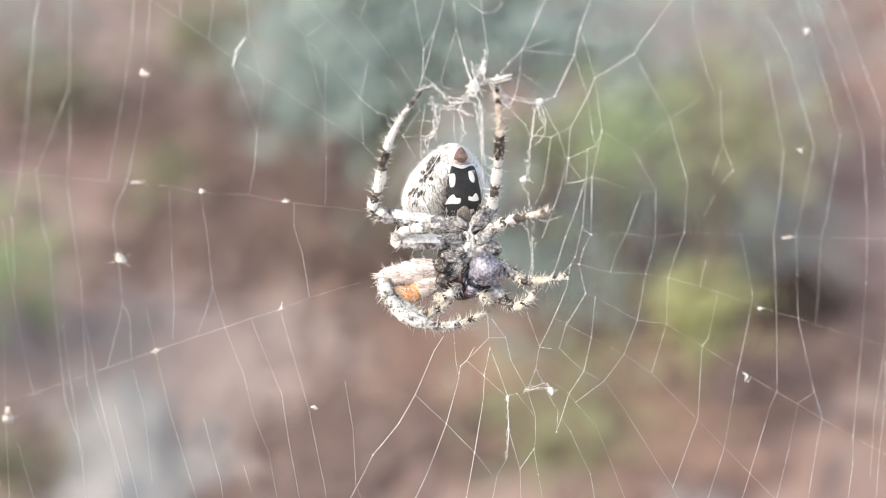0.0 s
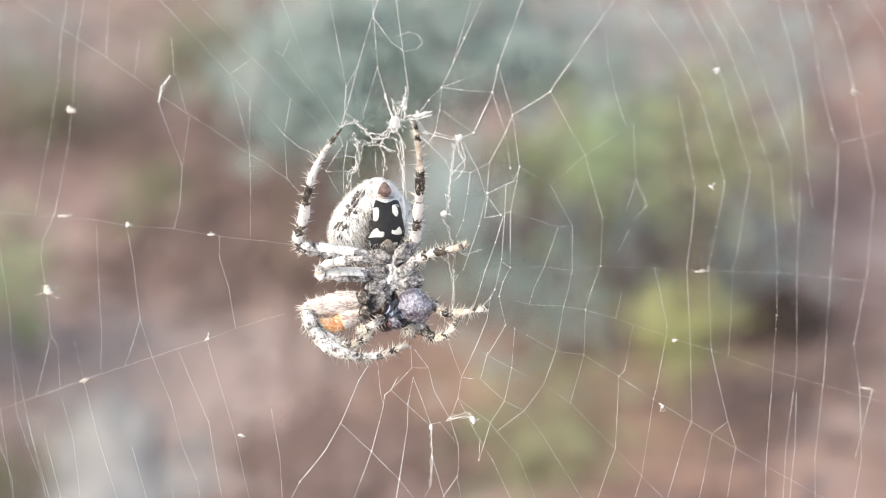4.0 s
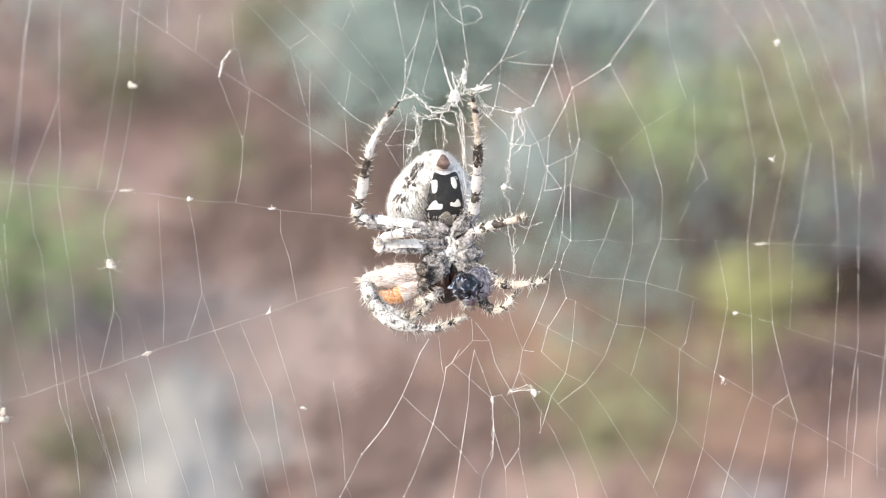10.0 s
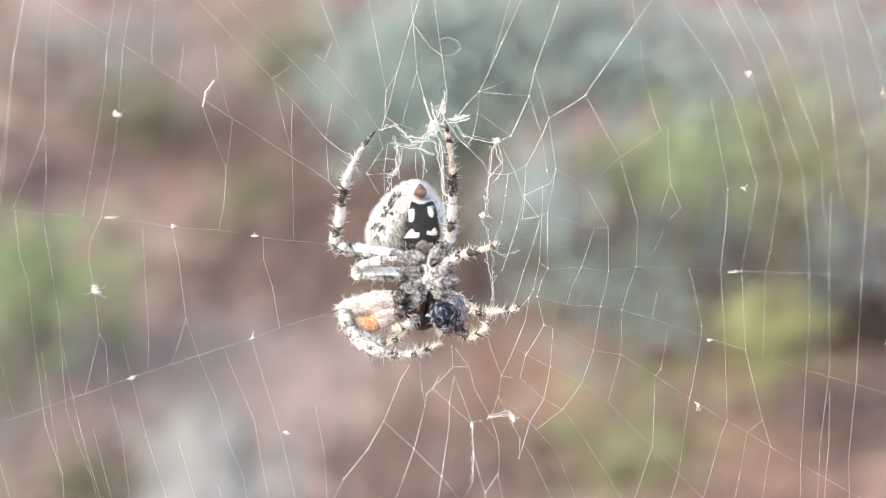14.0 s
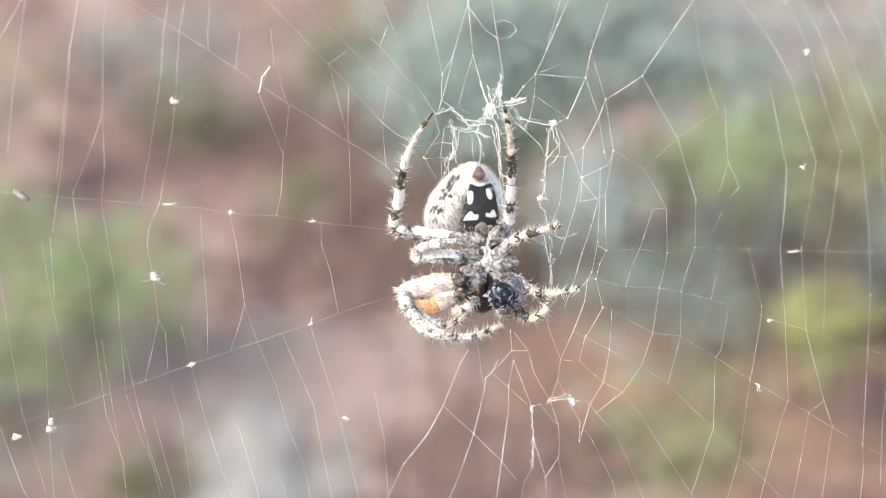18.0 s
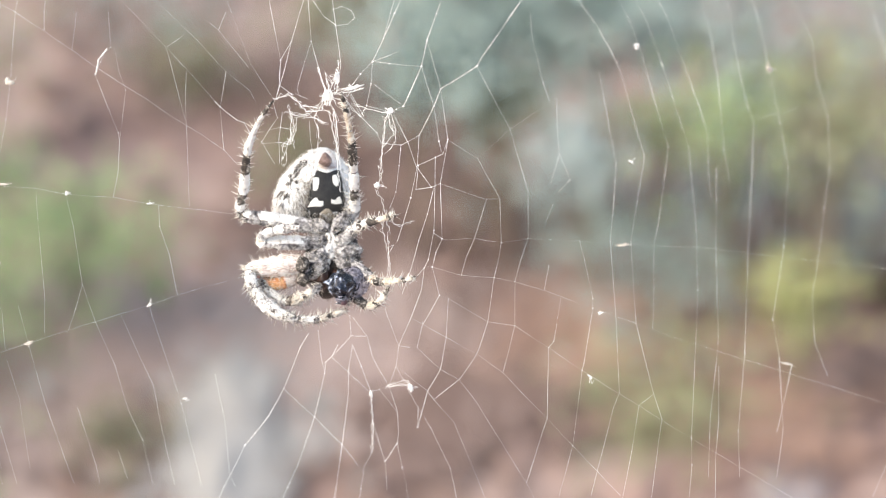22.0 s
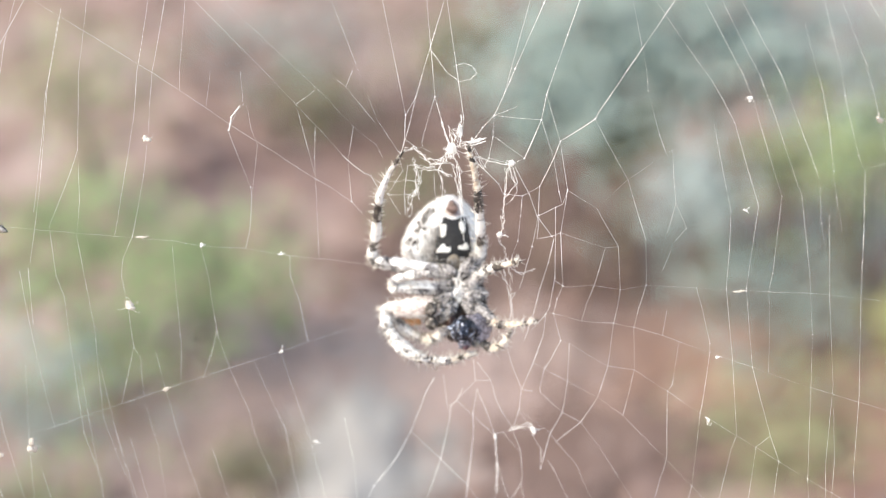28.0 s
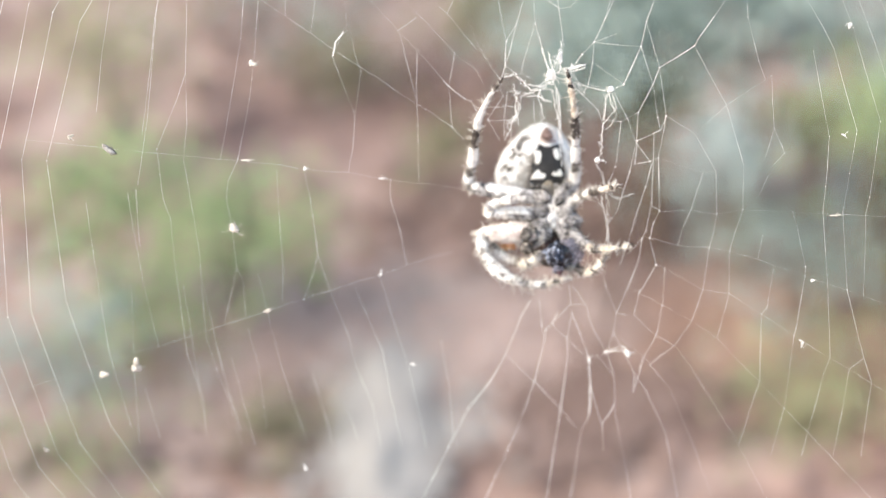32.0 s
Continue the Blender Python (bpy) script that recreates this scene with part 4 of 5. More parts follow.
def leg(spider, label, rows, slots, bristles, seed, joints=(0.34, 0.46, 0.72, 0.9), under=None, dark=1.5):
    """One leg from rows of (x, y, z, radius); slots: (share of the length, material slot); bristles: how many spines."""
    rng = random.Random(seed)
    path = smooth_path(rows, 12)
    n = len(path) - 1
    root = tagged(empty("leg", pose(0, 0, 0)), label)
    root.parent = spider
    for p in path:
        p[3] = max(0.07, p[3]) * (1 + 0.16 * noise.noise(Vector(p[:3]) * 2.3))

    def slot(k, j=0):
        # ragged edges between the bands
        s = (k + 2.4 * noise.noise((k * 0.35, j * 0.9, seed * 3.1))) / n
        if any(abs(k - int(n * j)) < 1 for j in joints[:3]):
            return 3
        return next((m for edge, m in slots if s <= edge), slots[-1][1])

    cuts = [0] + [int(n * j) for j in joints] + [n]
    for name, a, b in zip(("femur", "patella", "tibia", "metatarsus", "tarsus"), cuts, cuts[1:]):
        if b - a < 1:
            continue
        seg = [p.copy() for p in path[a : b + 1]]
        # each segment swells in its middle and is pinched at its joints
        for k, p in enumerate(seg):
            p[3] *= 0.78 + 0.30 * math.sin(math.pi * k / (b - a)) ** 0.7 if 0 < k < b - a else 0.72
        bm = bmesh.new()
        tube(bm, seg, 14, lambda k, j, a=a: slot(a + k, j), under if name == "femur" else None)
        part(name, bm, [WHITE, CREAM, BLACK, GREY, AMBER, PINK, PEPPER], root)
    bm = bmesh.new()
    for _ in range(int(bristles * 1.8)):
        k = rng.randrange(1, n)
        p, q = path[k], path[k + 1]
        ahead = (Vector(q[:3]) - Vector(p[:3])).normalized()
        out = ahead.orthogonal().normalized()
        out.rotate(Matrix.Rotation(rng.uniform(0, 6.283), 3, ahead))
        long = rng.uniform(0.55, 1.25) * (1 if p[3] > 0.3 else 0.65)
        spike(bm, Vector(p[:3]) + out * p[3] * 0.7, out + ahead * rng.uniform(0.1, 0.8), long + p[3] * 0.25, rng.uniform(0.05, 0.08))
    for _ in range(bristles * 6):
        k = rng.randrange(1, n)
        if slot(k) in (2, 3):
            continue
        p, q = path[k], path[k + 1]
        ahead = (Vector(q[:3]) - Vector(p[:3])).normalized()
        out = ahead.orthogonal().normalized()
        out.rotate(Matrix.Rotation(rng.uniform(0, 6.283), 3, ahead))
        spike(bm, Vector(p[:3]) + out * p[3] * 0.9, out * 0.7 + ahead, rng.uniform(0.3, 0.65), 0.028)
    part("bristles", bm, SPINE, root)
    bm = bmesh.new()
    for _ in range(int(bristles * dark)):
        # dark hairs lie among the pale ones, thickest by the joints
        k = rng.randrange(1, n)
        p, q = path[k], path[k + 1]
        ahead = (Vector(q[:3]) - Vector(p[:3])).normalized()
        out = ahead.orthogonal().normalized()
        out.rotate(Matrix.Rotation(rng.uniform(0, 6.283), 3, ahead))
        spike(bm, Vector(p[:3]) + out * p[3] * 1.02, out * 0.16 + ahead, rng.uniform(0.3, 0.7), 0.03)
    part("dark_hairs", bm, UMBER, root)
    return root


def patch(bm, outline, proud, aside=0.0):
    """A thin skin on the abdomen inside a closed outline of (x, z), fanned in rings from its middle."""
    outline = [(x + aside, z) for x, z in outline]
    cx, cz = sum(p[0] for p in outline) / len(outline), sum(p[1] for p in outline) / len(outline)
    rim = smooth_path(list(outline) + [outline[0]], 5)[:-1]
    rings = []
    for s in (1.0, 0.97, 0.75, 0.5, 0.25):
        rings.append([bm.verts.new(on_belly(cx + (p[0] - cx) * s, cz + (p[1] - cz) * s, proud if s < 1 else -0.05) * MM) for p in rim])
    for a, b in zip(rings, rings[1:]):
        for j in range(len(rim)):
            bm.faces.new((a[j], a[(j + 1) % len(rim)], b[(j + 1) % len(rim)], b[j]))
    bm.faces.new(rings[-1])


# black flank marks: place, half sizes and lean
MARKS = [(-3.69, 9.84, 0.43, 1.31, 0.50), (-3.17, 10.10, 0.26, 0.88, 0.50), (-4.40, 8.16, 0.78, 0.53, 0.60), (-4.98, 7.64, 0.43, 0.43, 0.50), (-5.57, 6.47, 0.61, 0.70, 0.60), (-6.15, 6.15, 0.35, 0.43, 0.30), (-4.08, 9.06, 0.35, 0.43, 0.50), (-4.85, 6.15, 0.26, 0.43, 0.40), (-5.83, 4.85, 0.26, 0.35, 0.20)]


def build_spider():
    spider = tagged(empty("orb_weaver_spider", pose(2.33 * MM, 7.9 * MM, 415.7 * MM, -29, 0, 0)), "hairy grey-white spider with banded legs hanging head down in web", "spider")
    rng = random.Random(5)
    # abdomen
    bm = bmesh.new()
    rings = []
    for k in range(41):
        z = 2.62 + 9.5 * k / 40
        w, d, cx, cy = belly_ring(z)
        ring = []
        for j in range(48):
            t = 2 * math.pi * j / 48
            p = Vector((cx + w * math.cos(t), cy + d * math.sin(t), z))
            ring.append(bm.verts.new((p + (p - Vector((cx, cy, z))) * 0.025 * noise.noise(p * 1.1)) * MM))
        rings.append(ring)
    for a, b in zip(rings, rings[1:]):
        for j in range(48):
            bm.faces.new((a[j], a[(j + 1) % 48], b[(j + 1) % 48], b[j]))
    bm.faces.new(rings[0][::-1])
    bm.faces.new(rings[-1])
    abdomen = part("abdomen", bm, FUR, spider, "furry white abdomen with black marks")
    bm = bmesh.new()
    for _ in range(3600):
        z = rng.uniform(2.9, 11.8)
        w, d, cx, cy = belly_ring(z)
        t = rng.uniform(0, 6.283)
        if math.sin(t) < 0 and -0.05 < math.cos(t) < 0.97 and z < 9.6:
            continue
        out = Vector((math.cos(t), math.sin(t), 0.25 * (z - 6) / 6))
        spike(bm, (cx + w * math.cos(t) * 0.99, cy + d * math.sin(t) * 0.99, z), out + Vector((rng.gauss(0, 0.4), rng.gauss(0, 0.4), rng.gauss(0.25, 0.3))), rng.uniform(0.25, 0.62), 0.022)
    tagged(part("hairs", bm, WHITE, abdomen), kind="stuff")
    for count, material, thick, spread, label in ((300, TAN, 0.03, 0.6, "grey-brown hairs beside the black patch"), (520, UMBER, 0.022, 2.0, "dark hairs combed down the flank"), (420, WHITE, 0.028, 2.4, "white hairs combed down the flank")):
        bm = bmesh.new()
        for _ in range(count):
            f = rng.random()
            z = 3.1 + 7.6 * f + rng.gauss(0, 0.2)
            w, d, cx, cy = belly_ring(z)
            x = max(cx - 0.93 * w, -1.9 - 1.2 * (1 - f) ** 2 - abs(rng.gauss(0, spread)))
            spike(bm, on_belly(x, z, 0.02), (rng.uniform(0.0, 0.75), -0.34, rng.uniform(-1.0, -0.4)), rng.uniform(0.5, 1.15), thick)
        for _ in range(count // 5):
            z = rng.uniform(3.2, 9.2)
            spike(bm, on_belly(1.75 + abs(rng.gauss(0, 0.35)), z, -0.02), (rng.uniform(-0.4, 0.2), -0.28, rng.uniform(-1.0, -0.4)), rng.uniform(0.4, 0.9), thick)
        for _ in range(count // 5):
            # a fringe over the lower rim of the black patch
            spike(bm, on_belly(rng.uniform(-3.0, 1.6), rng.uniform(3.0, 4.3), 0.06), (rng.gauss(0, 0.3), -0.34, rng.uniform(-1.0, -0.2)), rng.uniform(0.4, 0.9), thick)
        tagged(part("flank_hairs", bm, material, abdomen, label), kind="stuff")
    bm = bmesh.new()
    patch(bm, [(-1.80, 9.36), (-0.52, 9.05), (0.78, 9.36), (1.38, 7.44), (1.72, 5.18), (1.70, 3.24), (-0.32, 2.98), (-3.05, 3.11), (-3.00, 4.40), (-2.60, 6.15), (-2.22, 7.90)], 0.06, 0.25)
    part("ventral_patch", bm, VELVET, abdomen, "black velvet underside patch")
    for rim in ([(-2.10, 8.38), (-1.45, 8.42), (-1.33, 7.64), (-1.50, 6.92), (-1.98, 6.95)], [(0.13, 8.74), (0.58, 8.74), (0.91, 7.90), (0.71, 7.38), (0.26, 7.83)],
                [(-2.65, 4.85), (-2.07, 5.70), (-1.55, 6.02), (-1.23, 5.63), (-0.71, 5.57), (-0.84, 4.98), (-1.75, 4.92)], [(0.13, 5.37), (0.19, 5.83), (0.58, 5.76), (1.04, 6.21), (1.36, 5.44), (0.78, 5.24)]):
        bm = bmesh.new()
        patch(bm, rim, 0.1, 0.25)
        part("white_spot", bm, SPOT, abdomen, "ivory white spot")
    for cx, cz, lx, lz, lean in MARKS:
        bm = bmesh.new()
        for side in (-0.75, 0.0, 0.75):
            ox, oz = side * lx + rng.gauss(0, 0.05), rng.gauss(0, 0.3) * lz
            rim = []
            for k in range(8):
                t = 2 * math.pi * k / 8
                x, z = ox + 0.34 * lx * math.cos(t) * rng.uniform(0.5, 1.4), oz + 0.75 * lz * math.sin(t) * rng.uniform(0.5, 1.25)
                rim.append((cx + x * math.cos(lean) + z * math.sin(lean), cz - x * math.sin(lean) + z * math.cos(lean)))
            patch(bm, rim, 0.09)
        part("dark_mark", bm, BLACK, abdomen, "ragged black mark")
    bm = bmesh.new()
    patch(bm, [(-1.75, 9.75), (-1.45, 11.1), (-0.65, 11.7), (0.13, 11.1), (0.58, 9.75), (-0.58, 9.45)], 0.07, 0.2)
    part("tail_skin", bm, PINK, abdomen, "pinkish bare skin round the spinnerets")
    for v in blob(bm := bmesh.new(), (0, 0, 0), (1.0, 0.85, 0.85), (0, 0, 0), 0.25, 3, 1):
        v.co = Vector((v.co.x * (0.72 - 360 * v.co.z), v.co.y * (0.8 - 150 * v.co.z), v.co.z)) + Vector((-0.45, 1.05, 10.62)) * MM
    part("spinneret_cone", bm, BROWN, abdomen, "dark brown spinneret cone")
    bm = bmesh.new()
    patch(bm, [(-1.05, 4.25), (-0.35, 4.75), (0.25, 4.35), (0.71, 3.11), (-1.36, 3.11)], 0.1, 0.25)
    part("belly_plate", bm, PLATE, abdomen, "dark tan plate below the black patch")
    # front body
    # the shield's dark colour supplies the shade seen between the hips
    bm = bmesh.new()
    blob(bm, (0.1, 3.4, -1.6), (3.5, 2.6, 4.6), (0, 0, 0), 0.15, 3)
    part("head_shield", bm, SHADE, spider, "furry head and back shield, darkened for shade between hips")
    bm = bmesh.new()
    blob(bm, (0.25, 0.35, 0.35), (0.95, 0.8, 2.2), (0, 6, 0), 0.4, 4, 2)
    for _ in range(160):
        spike(bm, (0.25 + rng.uniform(-0.6, 0.6), 0.0, 0.3 + rng.uniform(-1.8, 1.8)), (rng.gauss(0, 0.4), -0.7, rng.gauss(-0.6, 0.4)), rng.uniform(0.3, 0.6), 0.03)
    part("breastplate", bm, PEPPER, spider, "pale hairy breastplate")
    # the hip of each leg: middle, half sizes, lean
    for c, size, lean, m in (((1.78, -0.5, 3.10), (0.72, 0.75, 1.35), 40, COXA), ((2.45, -0.5, 1.45), (0.66, 0.75, 1.25), 58, COXA), ((2.55, 0.0, -0.35), (0.78, 0.9, 1.50), 82, COXA), ((2.75, 0.1, -1.95), (0.78, 0.9, 1.55), 112, COXA),
                             ((-1.05, -0.1, 2.55), (0.70, 0.8, 1.35), -72, COXA), ((-1.35, -0.2, 0.75), (0.68, 0.8, 1.35), -90, COXA), ((-1.30, -0.3, -0.95), (0.72, 0.8, 1.35), -108, COXA), ((-0.95, -0.3, -2.55), (0.70, 0.8, 1.25), -130, COXA)):
        bm = bmesh.new()
        blob(bm, c, (size[0] * 1.2, size[1], size[2] * 1.05), (0, lean, 0), 0.42, 4, c[0])
        axis = Vector((math.sin(radians(lean)), 0, math.cos(radians(lean))))
        for _ in range(240):
            v = Vector([rng.gauss(0, 1) for _ in range(3)]).normalized()
            v.y = -abs(v.y)
            turned = Matrix.Rotation(radians(lean), 3, "Y") @ Vector((v.x * size[0], v.y * size[1], v.z * size[2]))
            spike(bm, Vector(c) + turned * 0.95, v * 0.7 + axis * rng.uniform(0.2, 1.0), rng.uniform(0.25, 0.6), 0.026)
        hip = part("leg_base", bm, m, spider)
        bm = bmesh.new()
        for _ in range(70):
            v = Vector([rng.gauss(0, 1) for _ in range(3)]).normalized()
            v.y = -abs(v.y)
            turned = Matrix.Rotation(radians(lean), 3, "Y") @ Vector((v.x * size[0] * 1.2, v.y * size[1], v.z * size[2] * 1.05))
            spike(bm, Vector(c) + turned * 1.02, v * 0.4 + axis * rng.uniform(0.3, 1.0), rng.uniform(0.25, 0.55), 0.03)
        part("hairs", bm, SPINE, hip, "pale hairs")
    for c, size in (((-2.75, -1.7, -2.06), (0.82, 0.75, 0.92)), ((-2.6, -1.8, -3.75), (0.78, 0.75, 0.84))):
        bm = bmesh.new()
        blob(bm, c, size, (0, 0, 0), 0.15, 4, size[0])
        part("leg_joint", bm, BLACK, spider, "round dark leg joint")
    for c, s in (((-0.39, 0.1, -3.63), (0.75, 0.8, 1.35)), ((1.17, 0.1, -3.88), (0.75, 0.8, 1.35))):
        bm = bmesh.new()
        blob(bm, c, s, (0, 0, 0), 0.35, 3, c[0])
        part("jaw", bm, JAW, spider, "dark brown glossy jaw")
    bm = bmesh.new()
    for _ in range(900):
        v = Vector([rng.gauss(0, 1) for _ in range(3)]).normalized()
        if v.y < 0:
            continue
        p = Vector((0.1 + v.x * 3.5, 3.2 + v.y * 2.7, -1.6 + v.z * 4.6))
        spike(bm, p, v + Vector([rng.gauss(0, 0.5) for _ in range(3)]), rng.uniform(0.35, 0.9), 0.03)
    tagged(part("fur", bm, GREY, spider), kind="stuff")
    B = ((0.10, 3), (0.20, 0), (0.25, 3), (0.31, 0), (0.36, 3), (0.43, 0), (0.51, 2), (0.63, 0), (0.72, 2), (0.93, 0), (1.0, 2))
    # under=3 greys the lower side of the thigh, as shade put into colour
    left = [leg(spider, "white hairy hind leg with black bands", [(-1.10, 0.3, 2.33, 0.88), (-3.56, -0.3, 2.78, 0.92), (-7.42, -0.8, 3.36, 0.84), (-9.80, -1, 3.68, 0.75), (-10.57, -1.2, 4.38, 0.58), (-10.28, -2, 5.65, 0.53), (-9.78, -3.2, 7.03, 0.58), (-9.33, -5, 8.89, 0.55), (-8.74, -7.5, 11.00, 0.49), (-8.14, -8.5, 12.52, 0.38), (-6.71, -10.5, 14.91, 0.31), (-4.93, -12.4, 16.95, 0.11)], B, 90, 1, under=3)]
    leg(spider, "white hairy hind leg with black bands", [(2.08, 0.6, 2.85, 0.77), (2.99, 1.2, 4.29, 0.68), (3.30, -0.2, 5.82, 0.59), (3.41, -1.6, 6.75, 0.59), (3.63, -4, 8.92, 0.58), (3.78, -7, 11.21, 0.53), (3.82, -8.5, 12.84, 0.42), (3.67, -10.5, 14.91, 0.34), (3.46, -11.8, 16.38, 0.29), (3.20, -13, 17.84, 0.10)], ((0.14, 3), (0.25, 0), (0.36, 2), (0.50, 0), (0.64, 2), (0.84, 1), (0.88, 2), (0.93, 1), (1.0, 2)), 80, 2)
    # again the grey lower side of the thigh is painted shade
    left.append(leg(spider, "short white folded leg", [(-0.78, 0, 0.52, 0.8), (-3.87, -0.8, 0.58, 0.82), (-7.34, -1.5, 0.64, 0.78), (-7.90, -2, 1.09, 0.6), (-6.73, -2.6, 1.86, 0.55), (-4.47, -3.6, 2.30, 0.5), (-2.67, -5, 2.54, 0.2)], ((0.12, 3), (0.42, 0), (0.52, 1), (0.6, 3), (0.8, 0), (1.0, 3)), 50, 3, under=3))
    leg(spider, "short grey leg with black bands", [(2.71, -0.6, 1.81, 0.68), (3.66, -1.8, 2.44, 0.61), (4.79, -3.6, 2.94, 0.53), (6.07, -6, 3.29, 0.47), (7.81, -9, 3.69, 0.36), (8.82, -10.6, 3.91, 0.29), (9.47, -11.5, 4.02, 0.10)], ((0.16, 3), (0.28, 0), (0.34, 2), (0.46, 0), (0.60, 2), (0.76, 1), (0.84, 2), (0.88, 1), (1.0, 2)), 50, 4, (0.2, 0.34, 0.66, 0.86))
    front = []
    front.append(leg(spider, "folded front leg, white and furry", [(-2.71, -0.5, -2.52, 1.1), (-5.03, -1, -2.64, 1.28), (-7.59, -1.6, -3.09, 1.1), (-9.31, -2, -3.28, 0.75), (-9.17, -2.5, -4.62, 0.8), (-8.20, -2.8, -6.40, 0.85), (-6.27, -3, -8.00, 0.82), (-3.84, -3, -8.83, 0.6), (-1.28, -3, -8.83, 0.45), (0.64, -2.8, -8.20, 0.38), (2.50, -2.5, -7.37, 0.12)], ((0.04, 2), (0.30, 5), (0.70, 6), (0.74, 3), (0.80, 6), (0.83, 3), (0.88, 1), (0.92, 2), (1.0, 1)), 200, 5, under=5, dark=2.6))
    front.append(leg(spider, "folded front leg with amber thigh", [(-2.58, -0.8, -4.00, 1.0), (-4.64, -1.2, -4.57, 1.05), (-6.31, -1.5, -5.28, 0.95), (-8.11, -1.6, -5.15, 0.7), (-7.32, -1.9, -6.49, 0.72), (-5.39, -2.2, -7.44, 0.6), (-3.46, -2.6, -7.24, 0.42), (-1.86, -2.8, -6.40, 0.12)], ((0.05, 3), (0.2, 5), (0.43, 4), (0.75, 6), (0.8, 2), (0.86, 1), (0.91, 2), (1.0, 1)), 160, 6, (0.42, 0.5, 0.72, 0.88), dark=2.4))
    right = [leg(spider, "short front leg with dark bands", [(3.37, 0, -1.81, 0.77), (5.47, -1.5, -3.02, 0.59), (6.73, -2.5, -3.85, 0.48), (8.62, -3.5, -3.70, 0.39), (10.50, -4.4, -3.50, 0.27), (11.55, -5, -3.11, 0.09)], ((0.28, 3), (0.38, 1), (0.50, 2), (0.72, 1), (0.78, 2), (0.9, 1), (1.0, 2)), 60, 7)]
    right.append(leg(spider, "short front leg with dark bands", [(2.98, 0, -4.40, 0.8), (4.38, -1, -6.06, 0.62), (5.79, -1.6, -6.75, 0.5), (7.37, -2.5, -5.83, 0.4), (8.30, -3.5, -4.34, 0.12)], ((0.2, 3), (0.45, 2), (0.6, 1), (0.66, 2), (0.85, 1), (1.0, 2)), 50, 8))
    for rows in ([(-0.52, -1, -4.38, 0.5), (-1.61, -2, -5.27, 0.48), (-2.69, -2.4, -5.96, 0.42), (-3.52, -2.6, -5.77, 0.2)], [(1.61, -0.8, -4.65, 0.5), (2.25, -1.6, -5.79, 0.45), (3.08, -2, -6.42, 0.2)]):
        leg(spider, "short bristly palp", rows, ((0.3, 3), (0.5, 1), (0.6, 2), (1.0, 1)), 50, 9, (0.3, 0.5, 0.75, 0.9)).name = "palp"
    return spider, front, left, right


def build_fly():
    fly = tagged(empty("fly", pose(0, 0, 0)), "dark blue fly held in the jaws of the spider", "fly")
    for name, c, size, m in (("abdomen", (1.15, 0.0, 0.45), (2.05, 1.85, 1.95), FLYGREY), ("thorax", (-1.0, -0.3, -0.5), (1.75, 1.65, 1.6), FLY), ("head", (-0.75, -1.35, -1.5), (0.85, 0.8, 0.8), FLYGREY)):
        bm = bmesh.new()
        blob(bm, c, size, (0, 20, 0), 0.16, 4, 4)
        part(name, bm, m, fly)
    for dx in (-0.4, 0.45):
        bm = bmesh.new()
        blob(bm, (-0.9, -1.6 + dx, -1.7), (0.4, 0.36, 0.42), cuts=2)
        part("eye", bm, EYE, fly, "dull red eye")
    rng = random.Random(8)
    # thin blades added to break the outline, their pale patches painted glints
    for lean in (-35, 30):
        bm = bmesh.new()
        blob(bm, (-1.9, 0.1, -0.3), (0.12, 0.55, 1.5), (lean, 20, 0), 0.5, 3, lean)
        part("wing", bm, FLY, fly, "crumpled dark wing")
    for k in range(6):
        a = -2.4 + k * 0.7
        bm = bmesh.new()
        tube(bm, smooth_path([(-0.9, -1.2, -0.6, 0.12), (-0.9 + math.cos(a) * 1.1, -1.9, -0.6 + math.sin(a) * 1.1, 0.10), (-0.9 + math.cos(a) * 1.7, -1.4, -0.6 + math.sin(a) * 1.9, 0.06)], 4), 5)
        part("leg", bm, FLY, fly)
    bm = bmesh.new()
    for _ in range(160):
        v = Vector([rng.gauss(0, 1) for _ in range(3)]).normalized()
        spike(bm, (1.15 + v.x * 1.95, v.y * 1.75, 0.45 + v.z * 1.85), v + Vector([rng.gauss(0, 0.4) for _ in range(3)]), 0.5, 0.025)
        spike(bm, (-0.9 + v.x * 1.5, -0.2 + v.y * 1.4, -0.6 + v.z * 1.35), v, 0.45, 0.022)
    part("bristles", bm, VELVET, fly)
    return fly


build_ground()
build_garden()
build_web()
build_litter()
spider, front_legs, left_legs, right_legs = build_spider()
fly = build_fly()


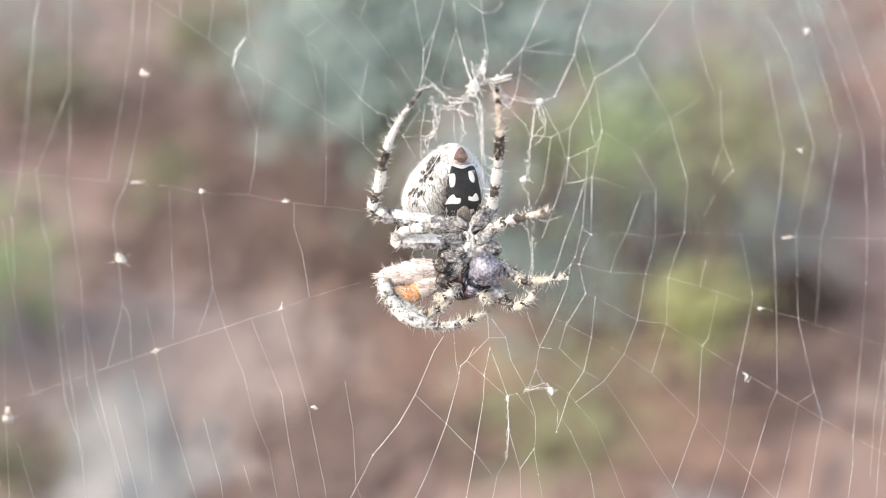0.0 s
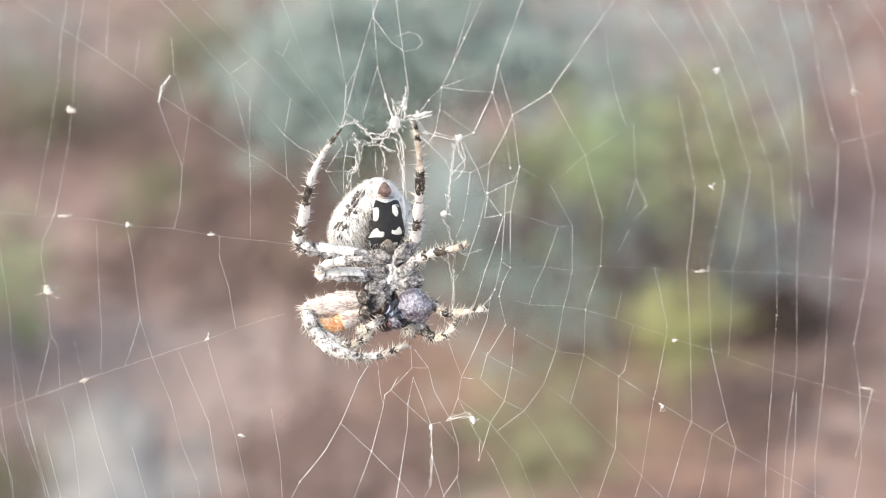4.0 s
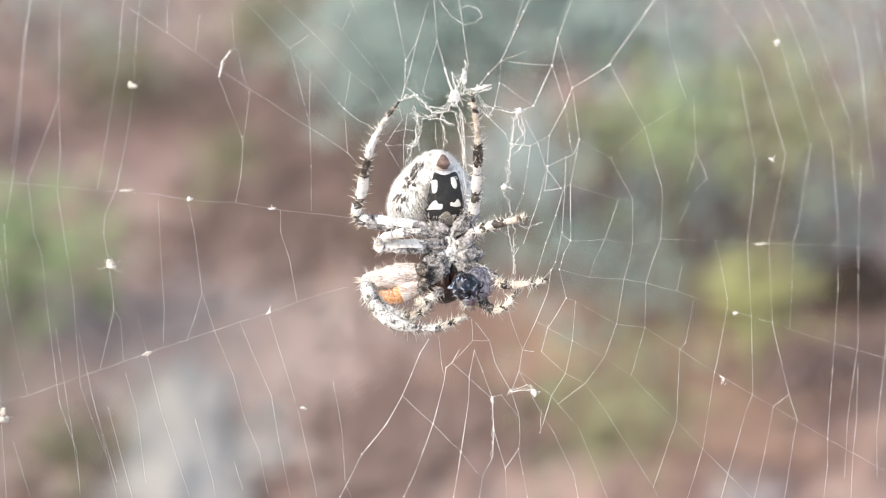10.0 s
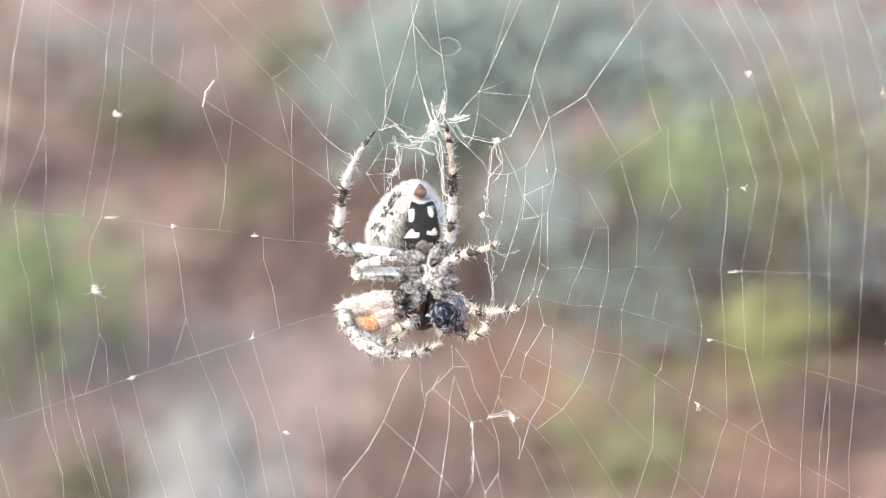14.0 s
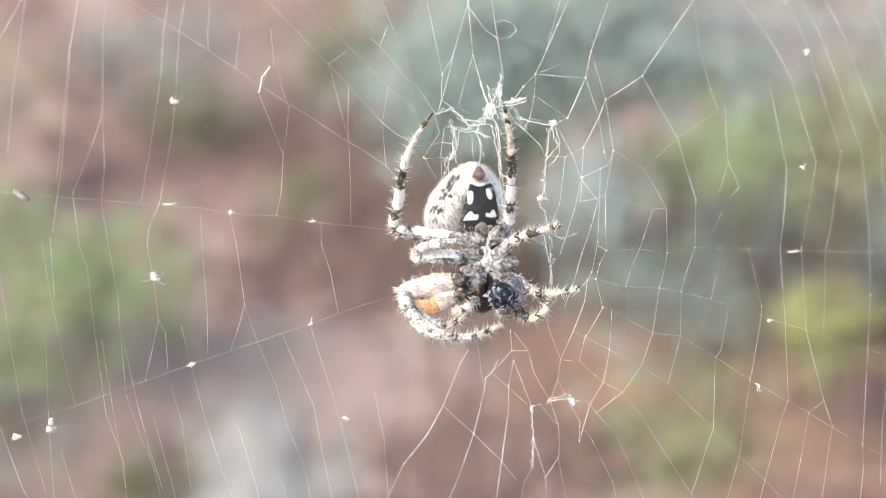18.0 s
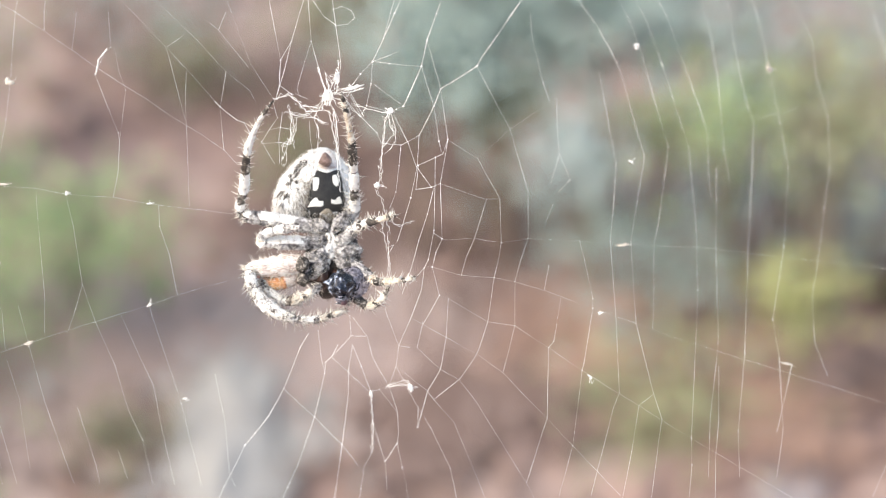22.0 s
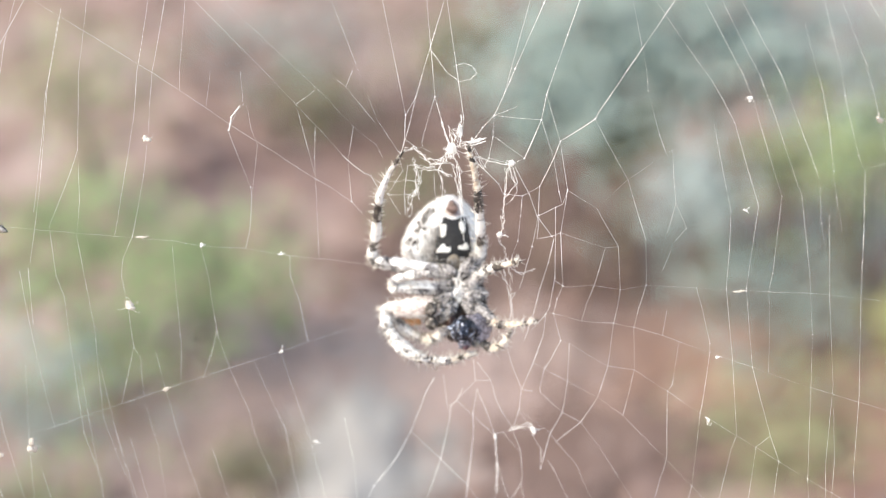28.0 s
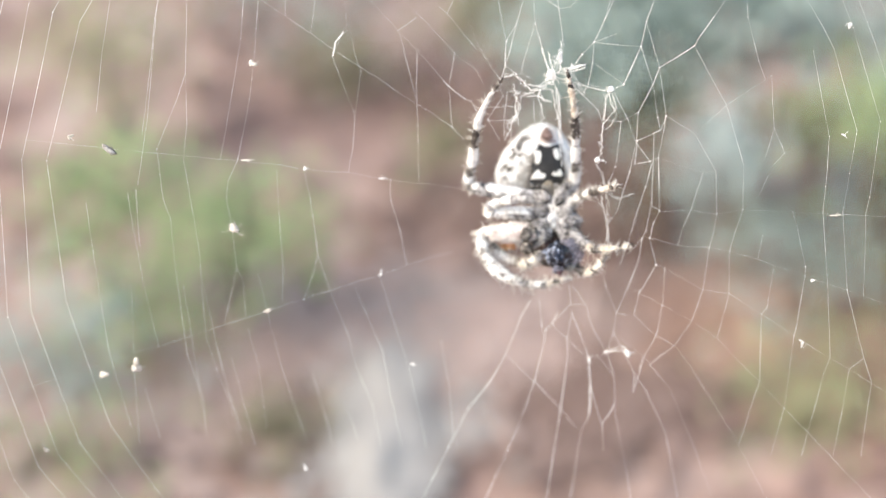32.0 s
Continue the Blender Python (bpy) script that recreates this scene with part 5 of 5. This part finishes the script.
# the spider hangs loosely and swings with its threads: seconds, mm aside and up
SWING = [
    (0, 0.27, 0.08), (1, 0.41, 0.14), (2, 0.43, -0.05), (3, 0.16, 0.00), (3.5, 0.17, 0.00), (5.5, -0.28, -0.08), (6, -0.20, -0.06), (7, -0.27, -0.12),
    (8, -0.09, 0.12), (9, -0.16, 0.11), (10, -0.16, 0.11), (11, -0.08, 0.27), (12, -0.33, 0.16), (13, -0.64, 0.01), (13.5, -0.65, 0.05), (15.5, -0.95, 0.16),
    (16, -0.77, 0.20), (17, -0.72, 0.20), (18, -0.51, 0.36), (19, -0.41, 0.67), (20, -0.55, 0.40), (21, -0.66, 0.33), (22, -0.39, 0.09), (23, -0.21, 0.15),
    (24, -0.02, -0.00), (25, 0.20, 0.09), (25.5, 0.58, 0.56), (27.5, 0.05, 0.07), (28, 0.00, 0.48), (29, -0.11, 0.23), (30, -0.08, 0.35), (31, -0.57, 0.30),
    (32, -0.09, 0.49),
]


def motions():
    at = spider.matrix_basis.copy()

    def swung(t):
        # where the spider hangs at that time
        a, b = [r for r in SWING if r[0] <= t][-1], next((r for r in SWING if r[0] > t), SWING[-1])
        s = (t - a[0]) / (b[0] - a[0]) if b[0] > a[0] else 0.0
        return pose((a[1] + (b[1] - a[1]) * s) * MM, 0, (a[2] + (b[2] - a[2]) * s) * MM)

    walk(spider, [(r[0], swung(r[0]) @ at) for r in SWING])
    # the front legs draw up slowly, a millimetre or so
    for ob, back in zip(front_legs, (0.0, 1.3)):
        walk(ob, [(t, pose(aside * MM, back * aside * MM, (up + 0.6 * back * aside) * MM, 0, turn, 0)) for t, aside, up, turn in ((0, 0, 0, 0), (10, 0, 0, 0), (17, 0, 0, 0), (20.5, 0.1, 0, 1), (22, 0.7, 0.3, 3), (23.5, 1.2, 0.5, 4), (28, 1.4, 0.4, 5), (32, 1.4, 0.4, 5))])
    # the legs beside them are drawn in, those across the body too
    for ob in left_legs + right_legs:
        far = 0.45 if ob in left_legs else -0.8
        walk(ob, [(t, pose(far * s * MM, 0, 0)) for t, s in ((0, 0), (10, 0), (17, 0), (20.5, 0.1), (22, 0.5), (23.5, 0.95), (28, 1.0), (32, 1.0))])
    # the fly is turned over and kneaded
    rows = []
    for t, px, lean, spin in ((0, (1.95, -1.2, -3.05), -15, -62), (3, (2.15, -1.6, -3.35), -8, -48), (6, (2.75, -2.2, -3.45), 18, -5), (9, (2.85, -2.0, -3.75), 26, 48), (13, (3.05, -1.8, -3.85), 28, 58), (16, (2.85, -1.8, -3.9), 28, 62),
                               (19, (2.65, -1.8, -4.0), 33, 60), (23, (2.45, -1.8, -4.25), 42, 66), (28, (2.05, -1.8, -4.4), 42, 62), (32, (1.9, -1.8, -4.4), 45, 68)):
        rows.append((t, swung(t) @ at @ pose(px[0] * MM, px[1] * MM, px[2] * MM) @ pose(0, 0, 0, 0, lean, 0) @ pose(0, 0, 0, 0, 0, spin)))
    walk(fly, rows)


motions()
